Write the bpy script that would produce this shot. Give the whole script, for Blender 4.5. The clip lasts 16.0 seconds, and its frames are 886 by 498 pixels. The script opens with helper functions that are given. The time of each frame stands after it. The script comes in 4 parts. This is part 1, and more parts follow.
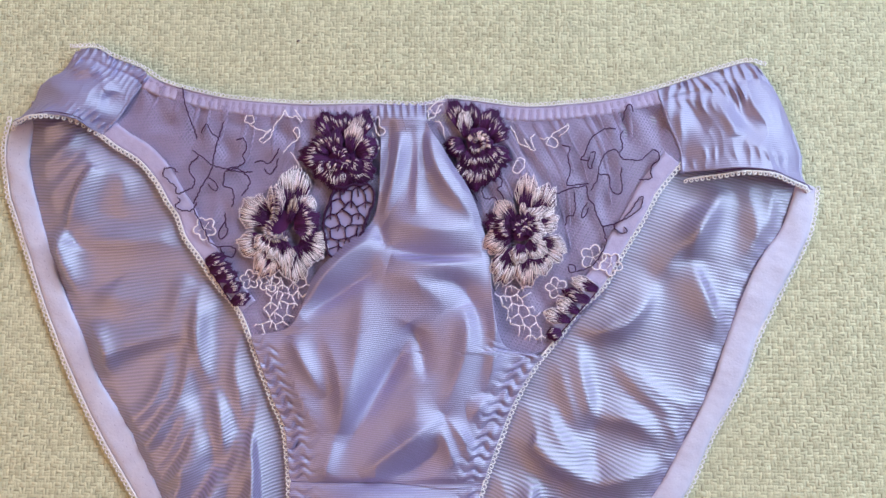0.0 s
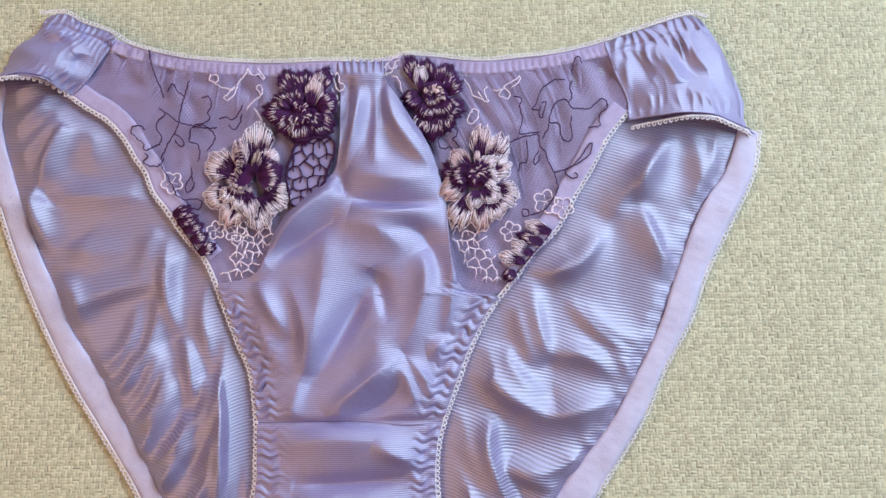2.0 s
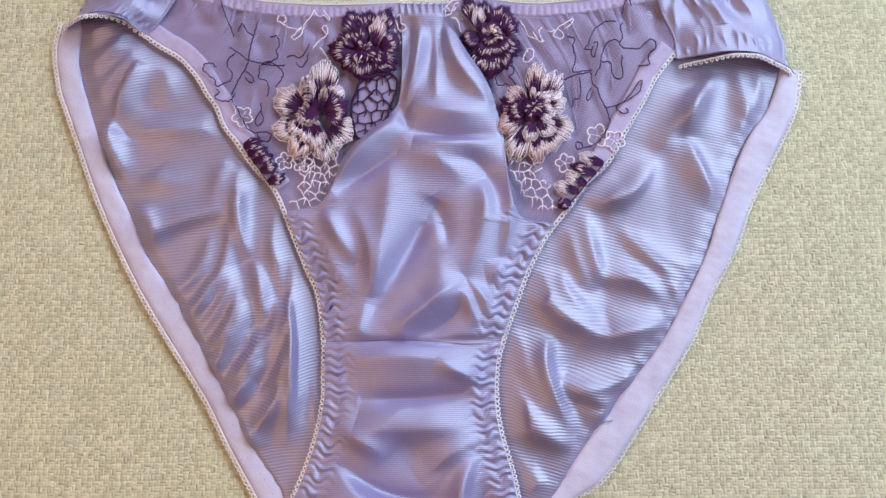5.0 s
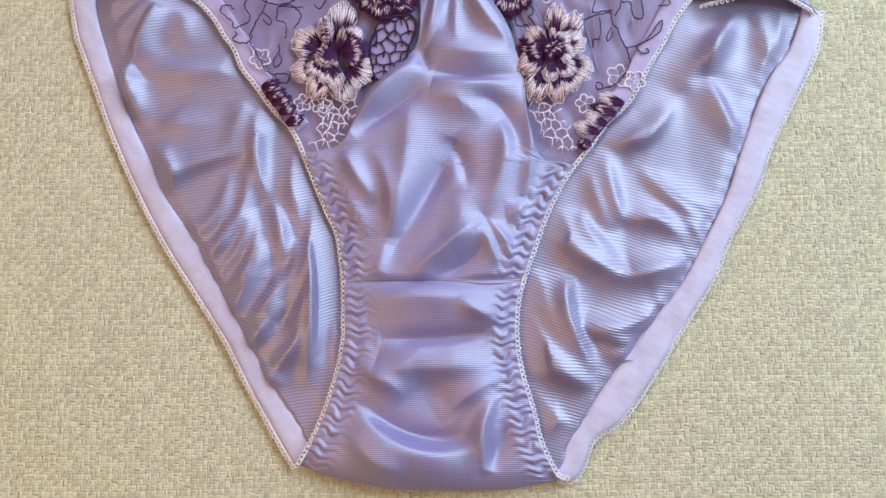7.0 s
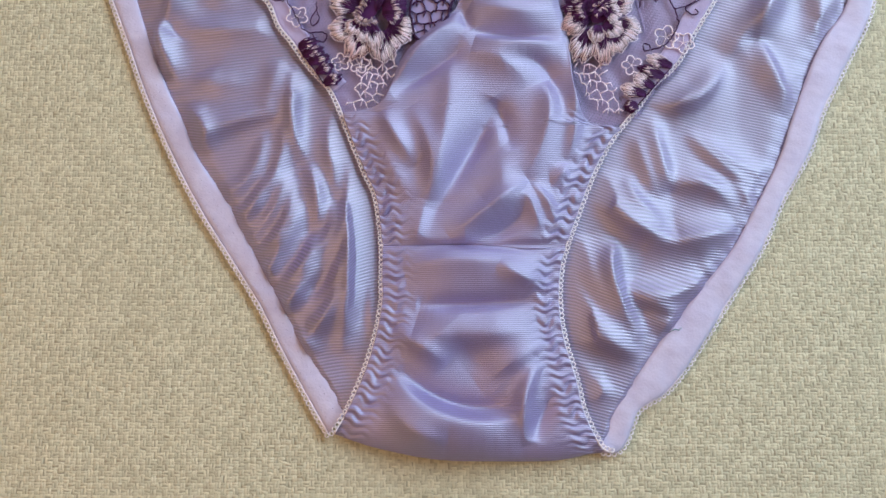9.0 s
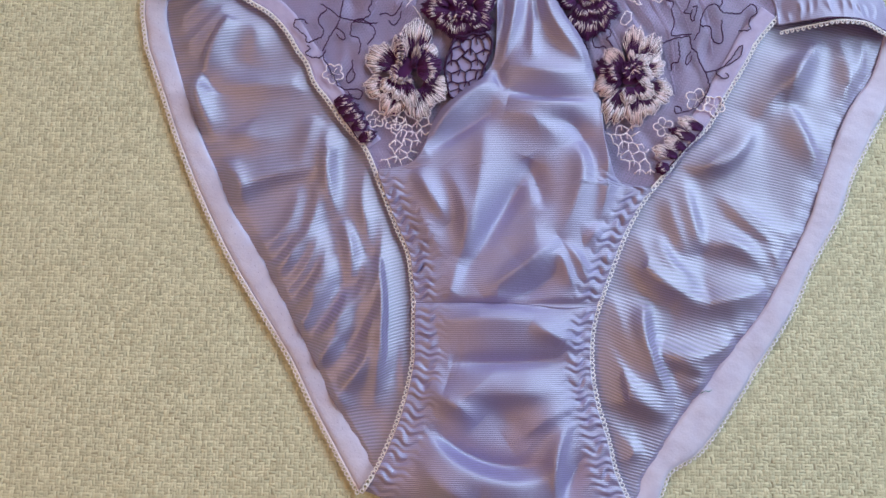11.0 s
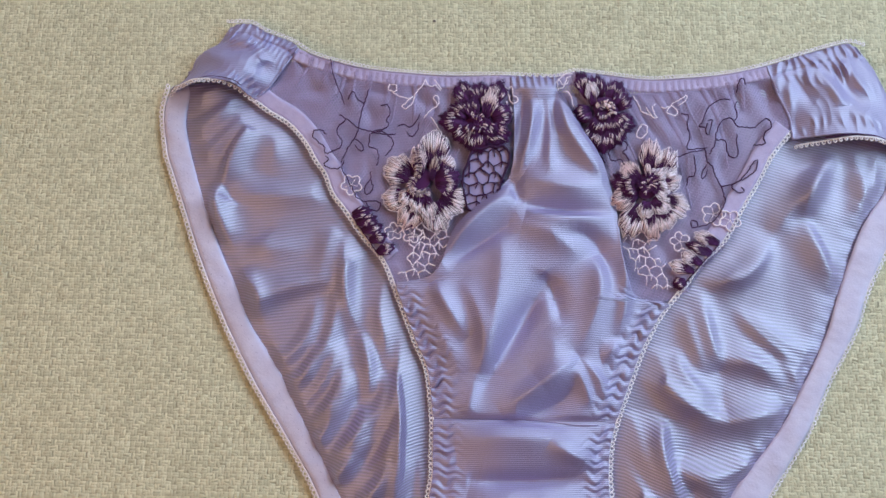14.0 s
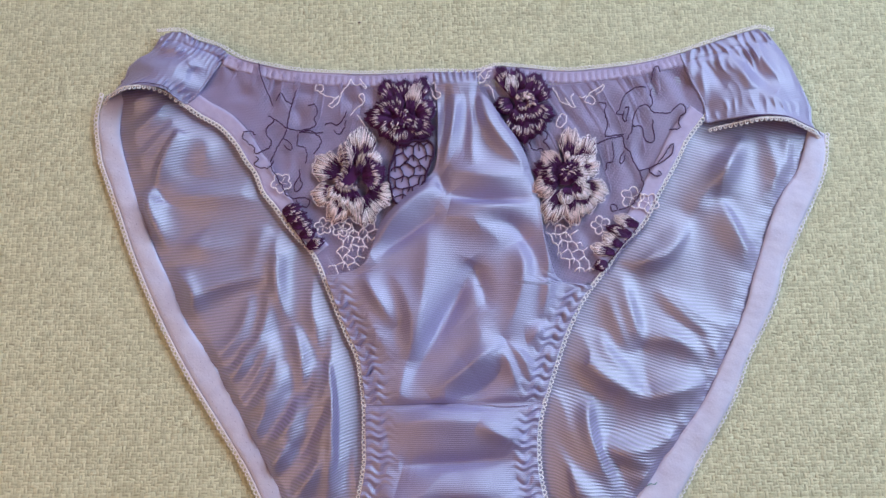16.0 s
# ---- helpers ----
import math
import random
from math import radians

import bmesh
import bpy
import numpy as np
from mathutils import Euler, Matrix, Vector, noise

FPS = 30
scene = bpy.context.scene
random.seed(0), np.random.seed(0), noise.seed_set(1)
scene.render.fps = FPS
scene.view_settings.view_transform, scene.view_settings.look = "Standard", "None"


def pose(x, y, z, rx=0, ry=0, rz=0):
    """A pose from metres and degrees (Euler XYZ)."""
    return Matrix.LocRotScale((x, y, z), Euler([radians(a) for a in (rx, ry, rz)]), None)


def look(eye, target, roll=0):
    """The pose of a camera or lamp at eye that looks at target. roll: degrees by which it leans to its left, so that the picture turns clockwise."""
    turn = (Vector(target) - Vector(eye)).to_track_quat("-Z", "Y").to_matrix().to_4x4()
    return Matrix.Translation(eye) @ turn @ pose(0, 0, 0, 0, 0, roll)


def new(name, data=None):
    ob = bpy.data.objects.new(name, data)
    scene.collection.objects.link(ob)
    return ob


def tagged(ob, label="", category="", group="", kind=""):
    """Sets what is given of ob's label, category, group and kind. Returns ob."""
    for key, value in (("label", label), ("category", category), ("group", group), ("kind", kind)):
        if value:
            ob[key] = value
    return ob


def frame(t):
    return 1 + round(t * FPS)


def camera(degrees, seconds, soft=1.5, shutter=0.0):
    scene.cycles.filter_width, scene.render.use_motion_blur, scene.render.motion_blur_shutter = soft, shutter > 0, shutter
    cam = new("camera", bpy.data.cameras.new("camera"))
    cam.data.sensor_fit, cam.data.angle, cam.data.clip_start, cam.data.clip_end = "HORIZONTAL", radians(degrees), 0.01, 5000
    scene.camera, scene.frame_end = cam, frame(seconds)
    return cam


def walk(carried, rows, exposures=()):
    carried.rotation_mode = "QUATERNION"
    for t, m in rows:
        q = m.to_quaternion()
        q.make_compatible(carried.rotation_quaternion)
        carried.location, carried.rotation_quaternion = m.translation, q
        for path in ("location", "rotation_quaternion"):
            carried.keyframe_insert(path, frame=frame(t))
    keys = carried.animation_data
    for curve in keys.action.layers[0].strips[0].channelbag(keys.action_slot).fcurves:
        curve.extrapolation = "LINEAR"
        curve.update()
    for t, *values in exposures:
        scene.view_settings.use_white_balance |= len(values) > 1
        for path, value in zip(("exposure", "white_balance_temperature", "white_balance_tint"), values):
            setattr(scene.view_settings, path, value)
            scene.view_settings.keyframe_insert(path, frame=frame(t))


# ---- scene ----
cam = camera(56.0, 16.0, soft=1.6)
ROWS = [
    (0.0, 0.0000, 0.0000, 0.3888, 7.64, 1.75, 0.12),
    (0.5, 0.0095, -0.0058, 0.3909, 7.98, 1.55, -0.10),
    (1.0, 0.0158, -0.0153, 0.3932, 8.28, 1.35, -0.54),
    (1.5, 0.0186, -0.0249, 0.3965, 8.56, 1.38, -0.90),
    (2.0, 0.0159, -0.0349, 0.3989, 8.74, 1.39, -1.14),
    (2.5, 0.0118, -0.0441, 0.4010, 8.86, 1.40, -1.06),
    (3.0, 0.0043, -0.0478, 0.4033, 9.08, 1.31, -1.02),
    (3.5, -0.0023, -0.0552, 0.4078, 9.27, 1.30, -0.89),
    (4.0, -0.0076, -0.0624, 0.4106, 9.31, 1.26, -0.84),
    (6.5, -0.0195, -0.0934, 0.4159, 8.87, 1.37, -0.98),
    (7.0, -0.0221, -0.0987, 0.4092, 8.49, 1.55, -0.95),
    (7.5, -0.0242, -0.1052, 0.4019, 8.28, 1.69, -0.96),
    (8.0, -0.0282, -0.1105, 0.3977, 8.36, 1.77, -0.89),
    (8.5, -0.0337, -0.1161, 0.3935, 8.52, 1.88, -0.59),
    (11.0, -0.0558, -0.1010, 0.4003, 10.55, 1.54, 0.60),
    (11.5, -0.0573, -0.0887, 0.3994, 10.67, 1.51, 0.58),
    (12.0, -0.0604, -0.0769, 0.3986, 10.80, 1.42, 0.60),
    (12.5, -0.0640, -0.0676, 0.3994, 11.00, 1.34, 0.74),
    (13.0, -0.0677, -0.0609, 0.4016, 11.49, 1.29, 0.86),
    (13.5, -0.0684, -0.0572, 0.4045, 11.94, 1.21, 0.87),
    (14.0, -0.0666, -0.0604, 0.4096, 12.47, 1.23, 0.80),
    (14.5, -0.0619, -0.0665, 0.4130, 12.94, 1.34, 0.47),
    (15.0, -0.0527, -0.0733, 0.4147, 13.27, 1.40, -0.03),
    (15.5, -0.0425, -0.0763, 0.4169, 13.37, 1.35, -0.70),
    (16.0, -0.0344, -0.0752, 0.4177, 13.48, 1.19, -1.54),
]
EXPOSURES = [(0.0, 0.05, 6450, 12), (4.0, 0.06, 6500, 15), (7.0, 0.14, 6450, 12), (8.0, 0.14, 6450, 12), (8.5, -0.06, 6500, 13), (11.0, -0.13, 6350, 10), (14.5, -0.17, 6300, 11), (16.0, -0.15, 6250, 11)]
walk(cam, [(t, pose(x, y, z, rx, ry, rz)) for t, x, y, z, rx, ry, rz in ROWS], EXPOSURES)

# ---- light: cool daylight through a large window on one side, a smaller window beyond, and a warm lamp added opposite, its source unseen ----
world = bpy.data.worlds.new("world")
scene.world = world
world.use_nodes = True
sky = world.node_tree.nodes.new("ShaderNodeTexSky")
sky.sky_type, sky.sun_disc = "NISHITA", False
sky.sun_elevation, sky.sun_rotation = radians(40), radians(40)
world.node_tree.links.new(sky.outputs[0], world.node_tree.nodes["Background"].inputs[0])
world.node_tree.nodes["Background"].inputs[1].default_value = 0.1
WINDOW = (0.1, 0.8, 0.7, 1.6)       # x from, to; z from, to, in the north wall
SIDE_WINDOW = (-0.1, 0.8, 0.35, 1.05)       # y from, to; z from, to, in the east wall
WEST_OPENING = (-0.65, 0.05, 0.45, 1.05)       # y from, to; z from, to, in the west wall
EAST, WEST, NORTH, SOUTH, TOP = 0.85, -0.65, 1.9, -1.5, 2.4


def opening_lamp(name, width, height, energy, color, eye, target, label):
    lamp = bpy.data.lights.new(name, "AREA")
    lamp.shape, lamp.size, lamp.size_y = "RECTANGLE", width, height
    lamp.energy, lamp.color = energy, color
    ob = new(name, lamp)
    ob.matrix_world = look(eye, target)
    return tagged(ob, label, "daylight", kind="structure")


opening_lamp("window_daylight", 0.7, 0.9, 20.5, (0.81, 0.92, 1.0), (0.45, NORTH - 0.01, 1.15), (0.0, 0.0, 0.1), "daylight falling in through the window opening")
opening_lamp("side_daylight", 0.9, 0.7, 12.0, (0.70, 0.90, 0.99), (EAST - 0.01, 0.35, 0.7), (0.0, 0.1, 0.0), "daylight falling in through the side window opening")
# added lamp that warms the left side; no source for it is seen
opening_lamp("added_west_light", 0.7, 0.6, 4.3, (1.0, 0.58, 0.30), (WEST + 0.01, -0.3, 0.75), (0.0, 0.0, 0.0), "warm light added from the west, its source unseen")


# ---- materials ----
def material(name):
    m = bpy.data.materials.new(name)
    m.use_nodes = True
    return m, m.node_tree.nodes, m.node_tree.links, m.node_tree.nodes["Principled BSDF"]


def node(nodes, kind, **values):
    n = nodes.new(kind)
    for key, value in values.items():
        n.inputs[key].default_value = value
    return n


def mixed(nodes, links, fac, a, b):
    """A colour between a and b."""
    n = nodes.new("ShaderNodeMix")
    n.data_type = "RGBA"
    links.new(fac, n.inputs[0])
    n.inputs[6].default_value, n.inputs[7].default_value = (*a, 1), (*b, 1)
    return n.outputs[2]


def satin(name, a, b, pitch, rib, rough=0.5, sheen=0.02, shine=0.26, deep=0.0003, rib_shade=0.15):
    """Shiny warp-knit: fine cross ribs, their grooves shaded in the base colour, a faint mottle, tiny pulls."""
    m, nodes, links, p = material(name)
    uv = nodes.new("ShaderNodeUVMap")
    big = node(nodes, "ShaderNodeTexNoise", Scale=28.0, Detail=3.0)
    fine = node(nodes, "ShaderNodeTexNoise", Scale=1900.0, Detail=3.0)
    links.new(uv.outputs[0], big.inputs["Vector"])
    links.new(uv.outputs[0], fine.inputs["Vector"])
    tone = nodes.new("ShaderNodeMix")
    tone.data_type, tone.blend_type = "RGBA", "MULTIPLY"
    tone.inputs[0].default_value = 0.9
    links.new(mixed(nodes, links, big.outputs[0], a, b), tone.inputs[6])
    links.new(mixed(nodes, links, fine.outputs[0], (0.45, 0.45, 0.5), (1.4, 1.4, 1.35)), tone.inputs[7])
    wave = node(nodes, "ShaderNodeTexWave", Scale=0.31416 / pitch, Distortion=1.2, Detail=1.0)
    wave.inputs["Detail Scale"].default_value = 0.35
    wave.bands_direction = "Y"
    links.new(uv.outputs[0], wave.inputs["Vector"])
    # light and shade of the ribs put into the colour: crests paler, grooves darker
    ribs = nodes.new("ShaderNodeMix")
    ribs.data_type, ribs.blend_type = "RGBA", "MULTIPLY"
    ribs.inputs[0].default_value = 1.0
    links.new(tone.outputs[2], ribs.inputs[6])
    links.new(mixed(nodes, links, wave.outputs["Color"], (1 - rib_shade,) * 3, (1 + rib_shade,) * 3), ribs.inputs[7])
    links.new(ribs.outputs[2], p.inputs["Base Color"])
    add = node(nodes, "ShaderNodeMath")
    add.operation = "MULTIPLY_ADD"
    add.inputs[1].default_value = 0.6
    links.new(fine.outputs[0], add.inputs[0])
    links.new(wave.outputs["Color"], add.inputs[2])
    bump = node(nodes, "ShaderNodeBump", Strength=rib, Distance=deep)
    links.new(add.outputs[0], bump.inputs["Height"])
    links.new(bump.outputs[0], p.inputs["Normal"])
    p.inputs["Roughness"].default_value = rough
    p.inputs["Specular IOR Level"].default_value = 0.5
    gloss = node(nodes, "ShaderNodeBsdfAnisotropic", Color=(0.82, 0.86, 1.0, 1), Roughness=rough)
    soft = node(nodes, "ShaderNodeBump", Strength=rib * 0.65, Distance=deep)
    links.new(add.outputs[0], soft.inputs["Height"])
    links.new(soft.outputs[0], gloss.inputs["Normal"])
    both = nodes.new("ShaderNodeMixShader")
    both.inputs[0].default_value = shine
    links.new(p.outputs[0], both.inputs[1])
    links.new(gloss.outputs[0], both.inputs[2])
    links.new(both.outputs[0], nodes["Material Output"].inputs["Surface"])
    p.inputs["Sheen Weight"].default_value = sheen
    p.inputs["Sheen Roughness"].default_value = 0.4
    return m


def matte(name, a, b, scale, rough=0.8, bump_scale=0.0, bump=0.3, sheen=0.0, depth=0.0003):
    """A dull surface mottled between two colours, with fine relief."""
    m, nodes, links, p = material(name)
    at = nodes.new("ShaderNodeTexCoord")
    big = node(nodes, "ShaderNodeTexNoise", Scale=scale, Detail=4.0)
    links.new(at.outputs["Object"], big.inputs["Vector"])
    links.new(mixed(nodes, links, big.outputs[0], a, b), p.inputs["Base Color"])
    if bump_scale:
        fine = node(nodes, "ShaderNodeTexNoise", Scale=bump_scale, Detail=2.0)
        links.new(at.outputs["Object"], fine.inputs["Vector"])
        bm = node(nodes, "ShaderNodeBump", Strength=bump, Distance=depth)
        links.new(fine.outputs[0], bm.inputs["Height"])
        links.new(bm.outputs[0], p.inputs["Normal"])
    p.inputs["Roughness"].default_value = rough
    p.inputs["Sheen Weight"].default_value = sheen
    return m


def yarn(name, a, b, rough=0.45, sheen=0.2):
    """Thread: every strand a little different."""
    m, nodes, links, p = material(name)
    geo = nodes.new("ShaderNodeNewGeometry")
    links.new(mixed(nodes, links, geo.outputs["Random Per Island"], a, b), p.inputs["Base Color"])
    p.inputs["Roughness"].default_value = rough
    p.inputs["Specular IOR Level"].default_value = 0.3
    p.inputs["Sheen Weight"].default_value = sheen
    return m


def tulle(name, colour, pitch, cover):
    """Fine net: threads crossing in two slanting directions with open holes between."""
    m, nodes, links, p = material(name)
    p.inputs["Base Color"].default_value = (*colour, 1)
    p.inputs["Roughness"].default_value = 0.5
    uv = nodes.new("ShaderNodeUVMap")
    outs = []
    for angle in (32, -32):
        turn = nodes.new("ShaderNodeMapping")
        turn.inputs["Rotation"].default_value = (0, 0, radians(angle))
        links.new(uv.outputs[0], turn.inputs[0])
        w = node(nodes, "ShaderNodeTexWave", Scale=0.31416 / pitch, Distortion=0.6, Detail=0.0)
        links.new(turn.outputs[0], w.inputs["Vector"])
        outs.append(w.outputs["Color"])
    top = None
    for o in outs:
        if top is None:
            top = o
            continue
        mx = nodes.new("ShaderNodeMath")
        mx.operation = "MAXIMUM"
        links.new(top, mx.inputs[0])
        links.new(o, mx.inputs[1])
        top = mx.outputs[0]
    ramp = nodes.new("ShaderNodeMapRange")
    ramp.inputs["From Min"].default_value, ramp.inputs["From Max"].default_value = 0.5, 0.82
    ramp.inputs["To Min"].default_value, ramp.inputs["To Max"].default_value = cover * 0.15, min(1.0, cover * 1.7)
    links.new(top, ramp.inputs["Value"])
    links.new(ramp.outputs[0], p.inputs["Alpha"])
    return m


SATIN = satin("lilac_satin", (0.20, 0.136, 0.415), (0.25, 0.177, 0.475), 0.0009, 0.6, 0.56, shine=0.29, deep=0.0003, rib_shade=0.26)
SATIN_HIP = satin("lilac_hip_satin", (0.24, 0.19, 0.46), (0.29, 0.24, 0.52), 0.0011, 0.3, 0.55, shine=0.2, rib_shade=0.05)
SATIN_BACK = satin("lilac_ribbed_satin", (0.182, 0.125, 0.33), (0.232, 0.165, 0.385), 0.0015, 0.65, 0.54, shine=0.29, deep=0.0003, rib_shade=0.42)
ELASTIC = matte("lilac_elastic", (0.52, 0.48, 0.74), (0.70, 0.66, 0.90), 160, 0.7, 900, 0.35, 0.3, 0.0005)
STRIP = matte("lilac_strip", (0.38, 0.31, 0.58), (0.58, 0.50, 0.78), 260, 0.7, 1500, 0.6, 0.2)
SEWING = matte("lilac_sewing_thread", (0.30, 0.25, 0.50), (0.36, 0.30, 0.56), 300, 0.6)
PICOT = matte("pale_picot", (0.86, 0.80, 0.95), (0.94, 0.90, 0.99), 200, 0.5, 0, 0, 0.2)
TULLE = tulle("lilac_tulle", (0.40, 0.32, 0.58), 0.0013, 0.56)
PLUM = yarn("plum_thread", (0.035, 0.0035, 0.045), (0.10, 0.014, 0.125), 0.6, 0.0)
WINE = yarn("wine_thread", (0.028, 0.003, 0.040), (0.06, 0.008, 0.08), 0.7, 0.0)
WHITE = yarn("white_thread", (0.93, 0.79, 0.98), (1.0, 0.89, 1.0), 0.35)
BLUSH = yarn("blush_thread", (0.88, 0.64, 0.74), (0.98, 0.80, 0.88), 0.4)
BEIGE = yarn("beige_thread", (0.34, 0.21, 0.21), (0.72, 0.57, 0.55), 0.4)
# darker than the yarns above it: shade of the weave's gaps in the colour
CLOTH = matte("shaded_cloth_ground", (0.36, 0.345, 0.25), (0.44, 0.425, 0.32), 300, 0.95, 1200, 0.5)
WALL = matte("wall_paint", (0.24, 0.23, 0.21), (0.28, 0.27, 0.25), 3, 0.9, 200, 0.1)
# for the unseen west wall, tan so that its bounce warms the cloth
TAN = matte("warm_bounce_tan", (0.40, 0.27, 0.14), (0.44, 0.30, 0.16), 3, 0.9, 200, 0.1)


def weave_material():
    m, nodes, links, p = material("oat_yarn")
    geo = nodes.new("ShaderNodeNewGeometry")
    at = nodes.new("ShaderNodeTexCoord")
    patch = node(nodes, "ShaderNodeTexNoise", Scale=14.0, Detail=3.0)
    fibre = node(nodes, "ShaderNodeTexNoise", Scale=1500.0, Detail=2.0)
    links.new(at.outputs["Object"], patch.inputs["Vector"])
    links.new(at.outputs["Object"], fibre.inputs["Vector"])
    base = mixed(nodes, links, geo.outputs["Random Per Island"], (0.56, 0.535, 0.40), (0.76, 0.735, 0.575))
    n = nodes.new("ShaderNodeMix")
    n.data_type, n.blend_type = "RGBA", "MULTIPLY"
    n.inputs[0].default_value = 0.35
    links.new(base, n.inputs[6])
    links.new(mixed(nodes, links, patch.outputs[0], (0.8, 0.78, 0.74), (1, 1, 1)), n.inputs[7])
    links.new(n.outputs[2], p.inputs["Base Color"])
    bump = node(nodes, "ShaderNodeBump", Strength=0.5, Distance=0.0003)
    links.new(fibre.outputs[0], bump.inputs["Height"])
    links.new(bump.outputs[0], p.inputs["Normal"])
    p.inputs["Roughness"].default_value = 0.9
    p.inputs["Sheen Weight"].default_value = 0.15
    return m


OAT = weave_material()

# ---- mesh helpers (lengths in millimetres until the mesh is made) ----
MM = 0.001


def mesh_object(name, verts, faces, mats, parent=None, label="", uv=None, smooth=True, slots=None):
    me = bpy.data.meshes.new(name)
    me.from_pydata(np.asarray(verts, float) * MM, [], faces)
    for m in mats if isinstance(mats, (list, tuple)) else [mats]:
        me.materials.append(m)
    if smooth:
        me.polygons.foreach_set("use_smooth", np.ones(len(me.polygons), bool))
    if slots is not None:
        me.polygons.foreach_set("material_index", np.asarray(slots, np.int32))
    if uv is not None:
        layer = me.uv_layers.new(name="UVMap")
        loops = np.empty(len(me.loops), np.int32)
        me.loops.foreach_get("vertex_index", loops)
        layer.data.foreach_set("uv", (np.asarray(uv, float)[loops] * MM).ravel())
    me.update()
    ob = new(name, me)
    if parent is not None:
        ob.parent = parent
    if label:
        tagged(ob, label)
    return ob


def catmull(pts, per=14):
    p = np.asarray(pts, float)
    p = np.vstack([2 * p[0] - p[1], p, 2 * p[-1] - p[-2]])
    t = np.linspace(0, 1, per, endpoint=False)[:, None]
    out = []
    for i in range(1, len(p) - 2):
        a, b, c, d = p[i - 1], p[i], p[i + 1], p[i + 2]
        out.append(0.5 * (2 * b + (c - a) * t + (2 * a - 5 * b + 4 * c - d) * t ** 2 + (3 * b - a - 3 * c + d) * t ** 3))
    return np.vstack([*out, p[-2:-1]])


def along(pts, n, by="length"):
    """n even places along the smooth line through pts; by='y': even in y."""
    c = catmull(pts)
    if by == "y":
        k = np.argsort(-c[:, 1], kind="stable")
        c = c[k]
        s = c[0, 1] - c[:, 1]
    else:
        s = np.r_[0, np.cumsum(np.hypot(*np.diff(c, axis=0).T))]
    s = s / s[-1]
    t = np.linspace(0, 1, n)
    return np.c_[np.interp(t, s, c[:, 0]), np.interp(t, s, c[:, 1])]


def coons(top, bottom, left, right):
    """The patch inside four lines: top and bottom run left to right, left and right run down."""
    nu, nv = len(top), len(left)
    u, v = np.linspace(0, 1, nu)[None, :, None], np.linspace(0, 1, nv)[:, None, None]
    p = (1 - v) * top[None] + v * bottom[None] + (1 - u) * left[:, None] + u * right[:, None]
    p = p - ((1 - u) * (1 - v) * top[0] + u * (1 - v) * top[-1] + (1 - u) * v * bottom[0] + u * v * bottom[-1])
    return p[..., 0], p[..., 1], np.broadcast_to(u[..., 0], p.shape[:2]), np.broadcast_to(v[..., 0], p.shape[:2])


def bezier_distance(x, y, x0, y0, x1, y1, x2, y2):
    t = np.linspace(0, 1, 13)
    bx = (1 - t) ** 2 * x0 + 2 * t * (1 - t) * (2 * x1 - (x0 + x2) / 2) + t ** 2 * x2
    by = (1 - t) ** 2 * y0 + 2 * t * (1 - t) * (2 * y1 - (y0 + y2) / 2) + t ** 2 * y2
    best, where = np.full(x.shape, 1e9), np.zeros(x.shape)
    for i in range(12):
        dx, dy = bx[i + 1] - bx[i], by[i + 1] - by[i]
        k = np.clip(((x - bx[i]) * dx + (y - by[i]) * dy) / (dx * dx + dy * dy + 1e-9), 0, 1)
        d = np.hypot(x - bx[i] - k * dx, y - by[i] - k * dy)
        near = d < best
        best, where = np.where(near, d, best), np.where(near, (i + k) / 12, where)
    return best, where


def folds(x, y, rows, spread=1.0):
    """The height of draped folds; each row: three places on its crest, the reach of its left and right flank, its height (minus: a hollow)."""
    z = np.zeros(x.shape)
    for x0, y0, x1, y1, x2, y2, wl, wr, h in rows:
        d, s = bezier_distance(x, y, x0, y0, x1, y1, x2, y2)
        ax, ay = x0 + (x2 - x0) * s, y0 + (y2 - y0) * s
        bow = 4 * s * (1 - s)
        ax, ay = ax + bow * (x1 - (x0 + x2) / 2), ay + bow * (y1 - (y0 + y2) / 2)
        tx, ty = x2 - x0 + 4 * (1 - 2 * s) * (x1 - (x0 + x2) / 2), y2 - y0 + 4 * (1 - 2 * s) * (y1 - (y0 + y2) / 2)
        left = (tx * (y - ay) - ty * (x - ax)) / (np.hypot(tx, ty) + 1e-6)
        side = 0.5 + 0.5 * np.tanh(left / 2.0)
        w = (wl * side + wr * (1 - side)) * spread
        z += h * np.exp(-(np.sqrt(d * d + 1.6) / w) ** 1.45) * np.clip(np.sin(np.pi * s), 0, 1) ** 0.9
    return z


def ripple(x, y, size, seed):
    """Smooth unevenness from a few crossed waves."""
    r = random.Random(seed)
    z = np.zeros(x.shape)
    for _ in range(9):
        a, k, p = r.uniform(0, 6.3), r.uniform(0.6, 1.8) * 6.28 / size, r.uniform(0, 6.3)
        z += np.sin(k * (x * np.cos(a) + y * np.sin(a)) + p)
    return z / 9


def softened(z, times):
    """A grid of heights with its kinks smoothed."""
    for _ in range(times):
        p = np.pad(z, 1, mode="edge")
        p = (p[:-2] + 2 * p[1:-1] + p[2:]) / 4
        z = (p[:, :-2] + 2 * p[:, 1:-1] + p[:, 2:]) / 4
    return z


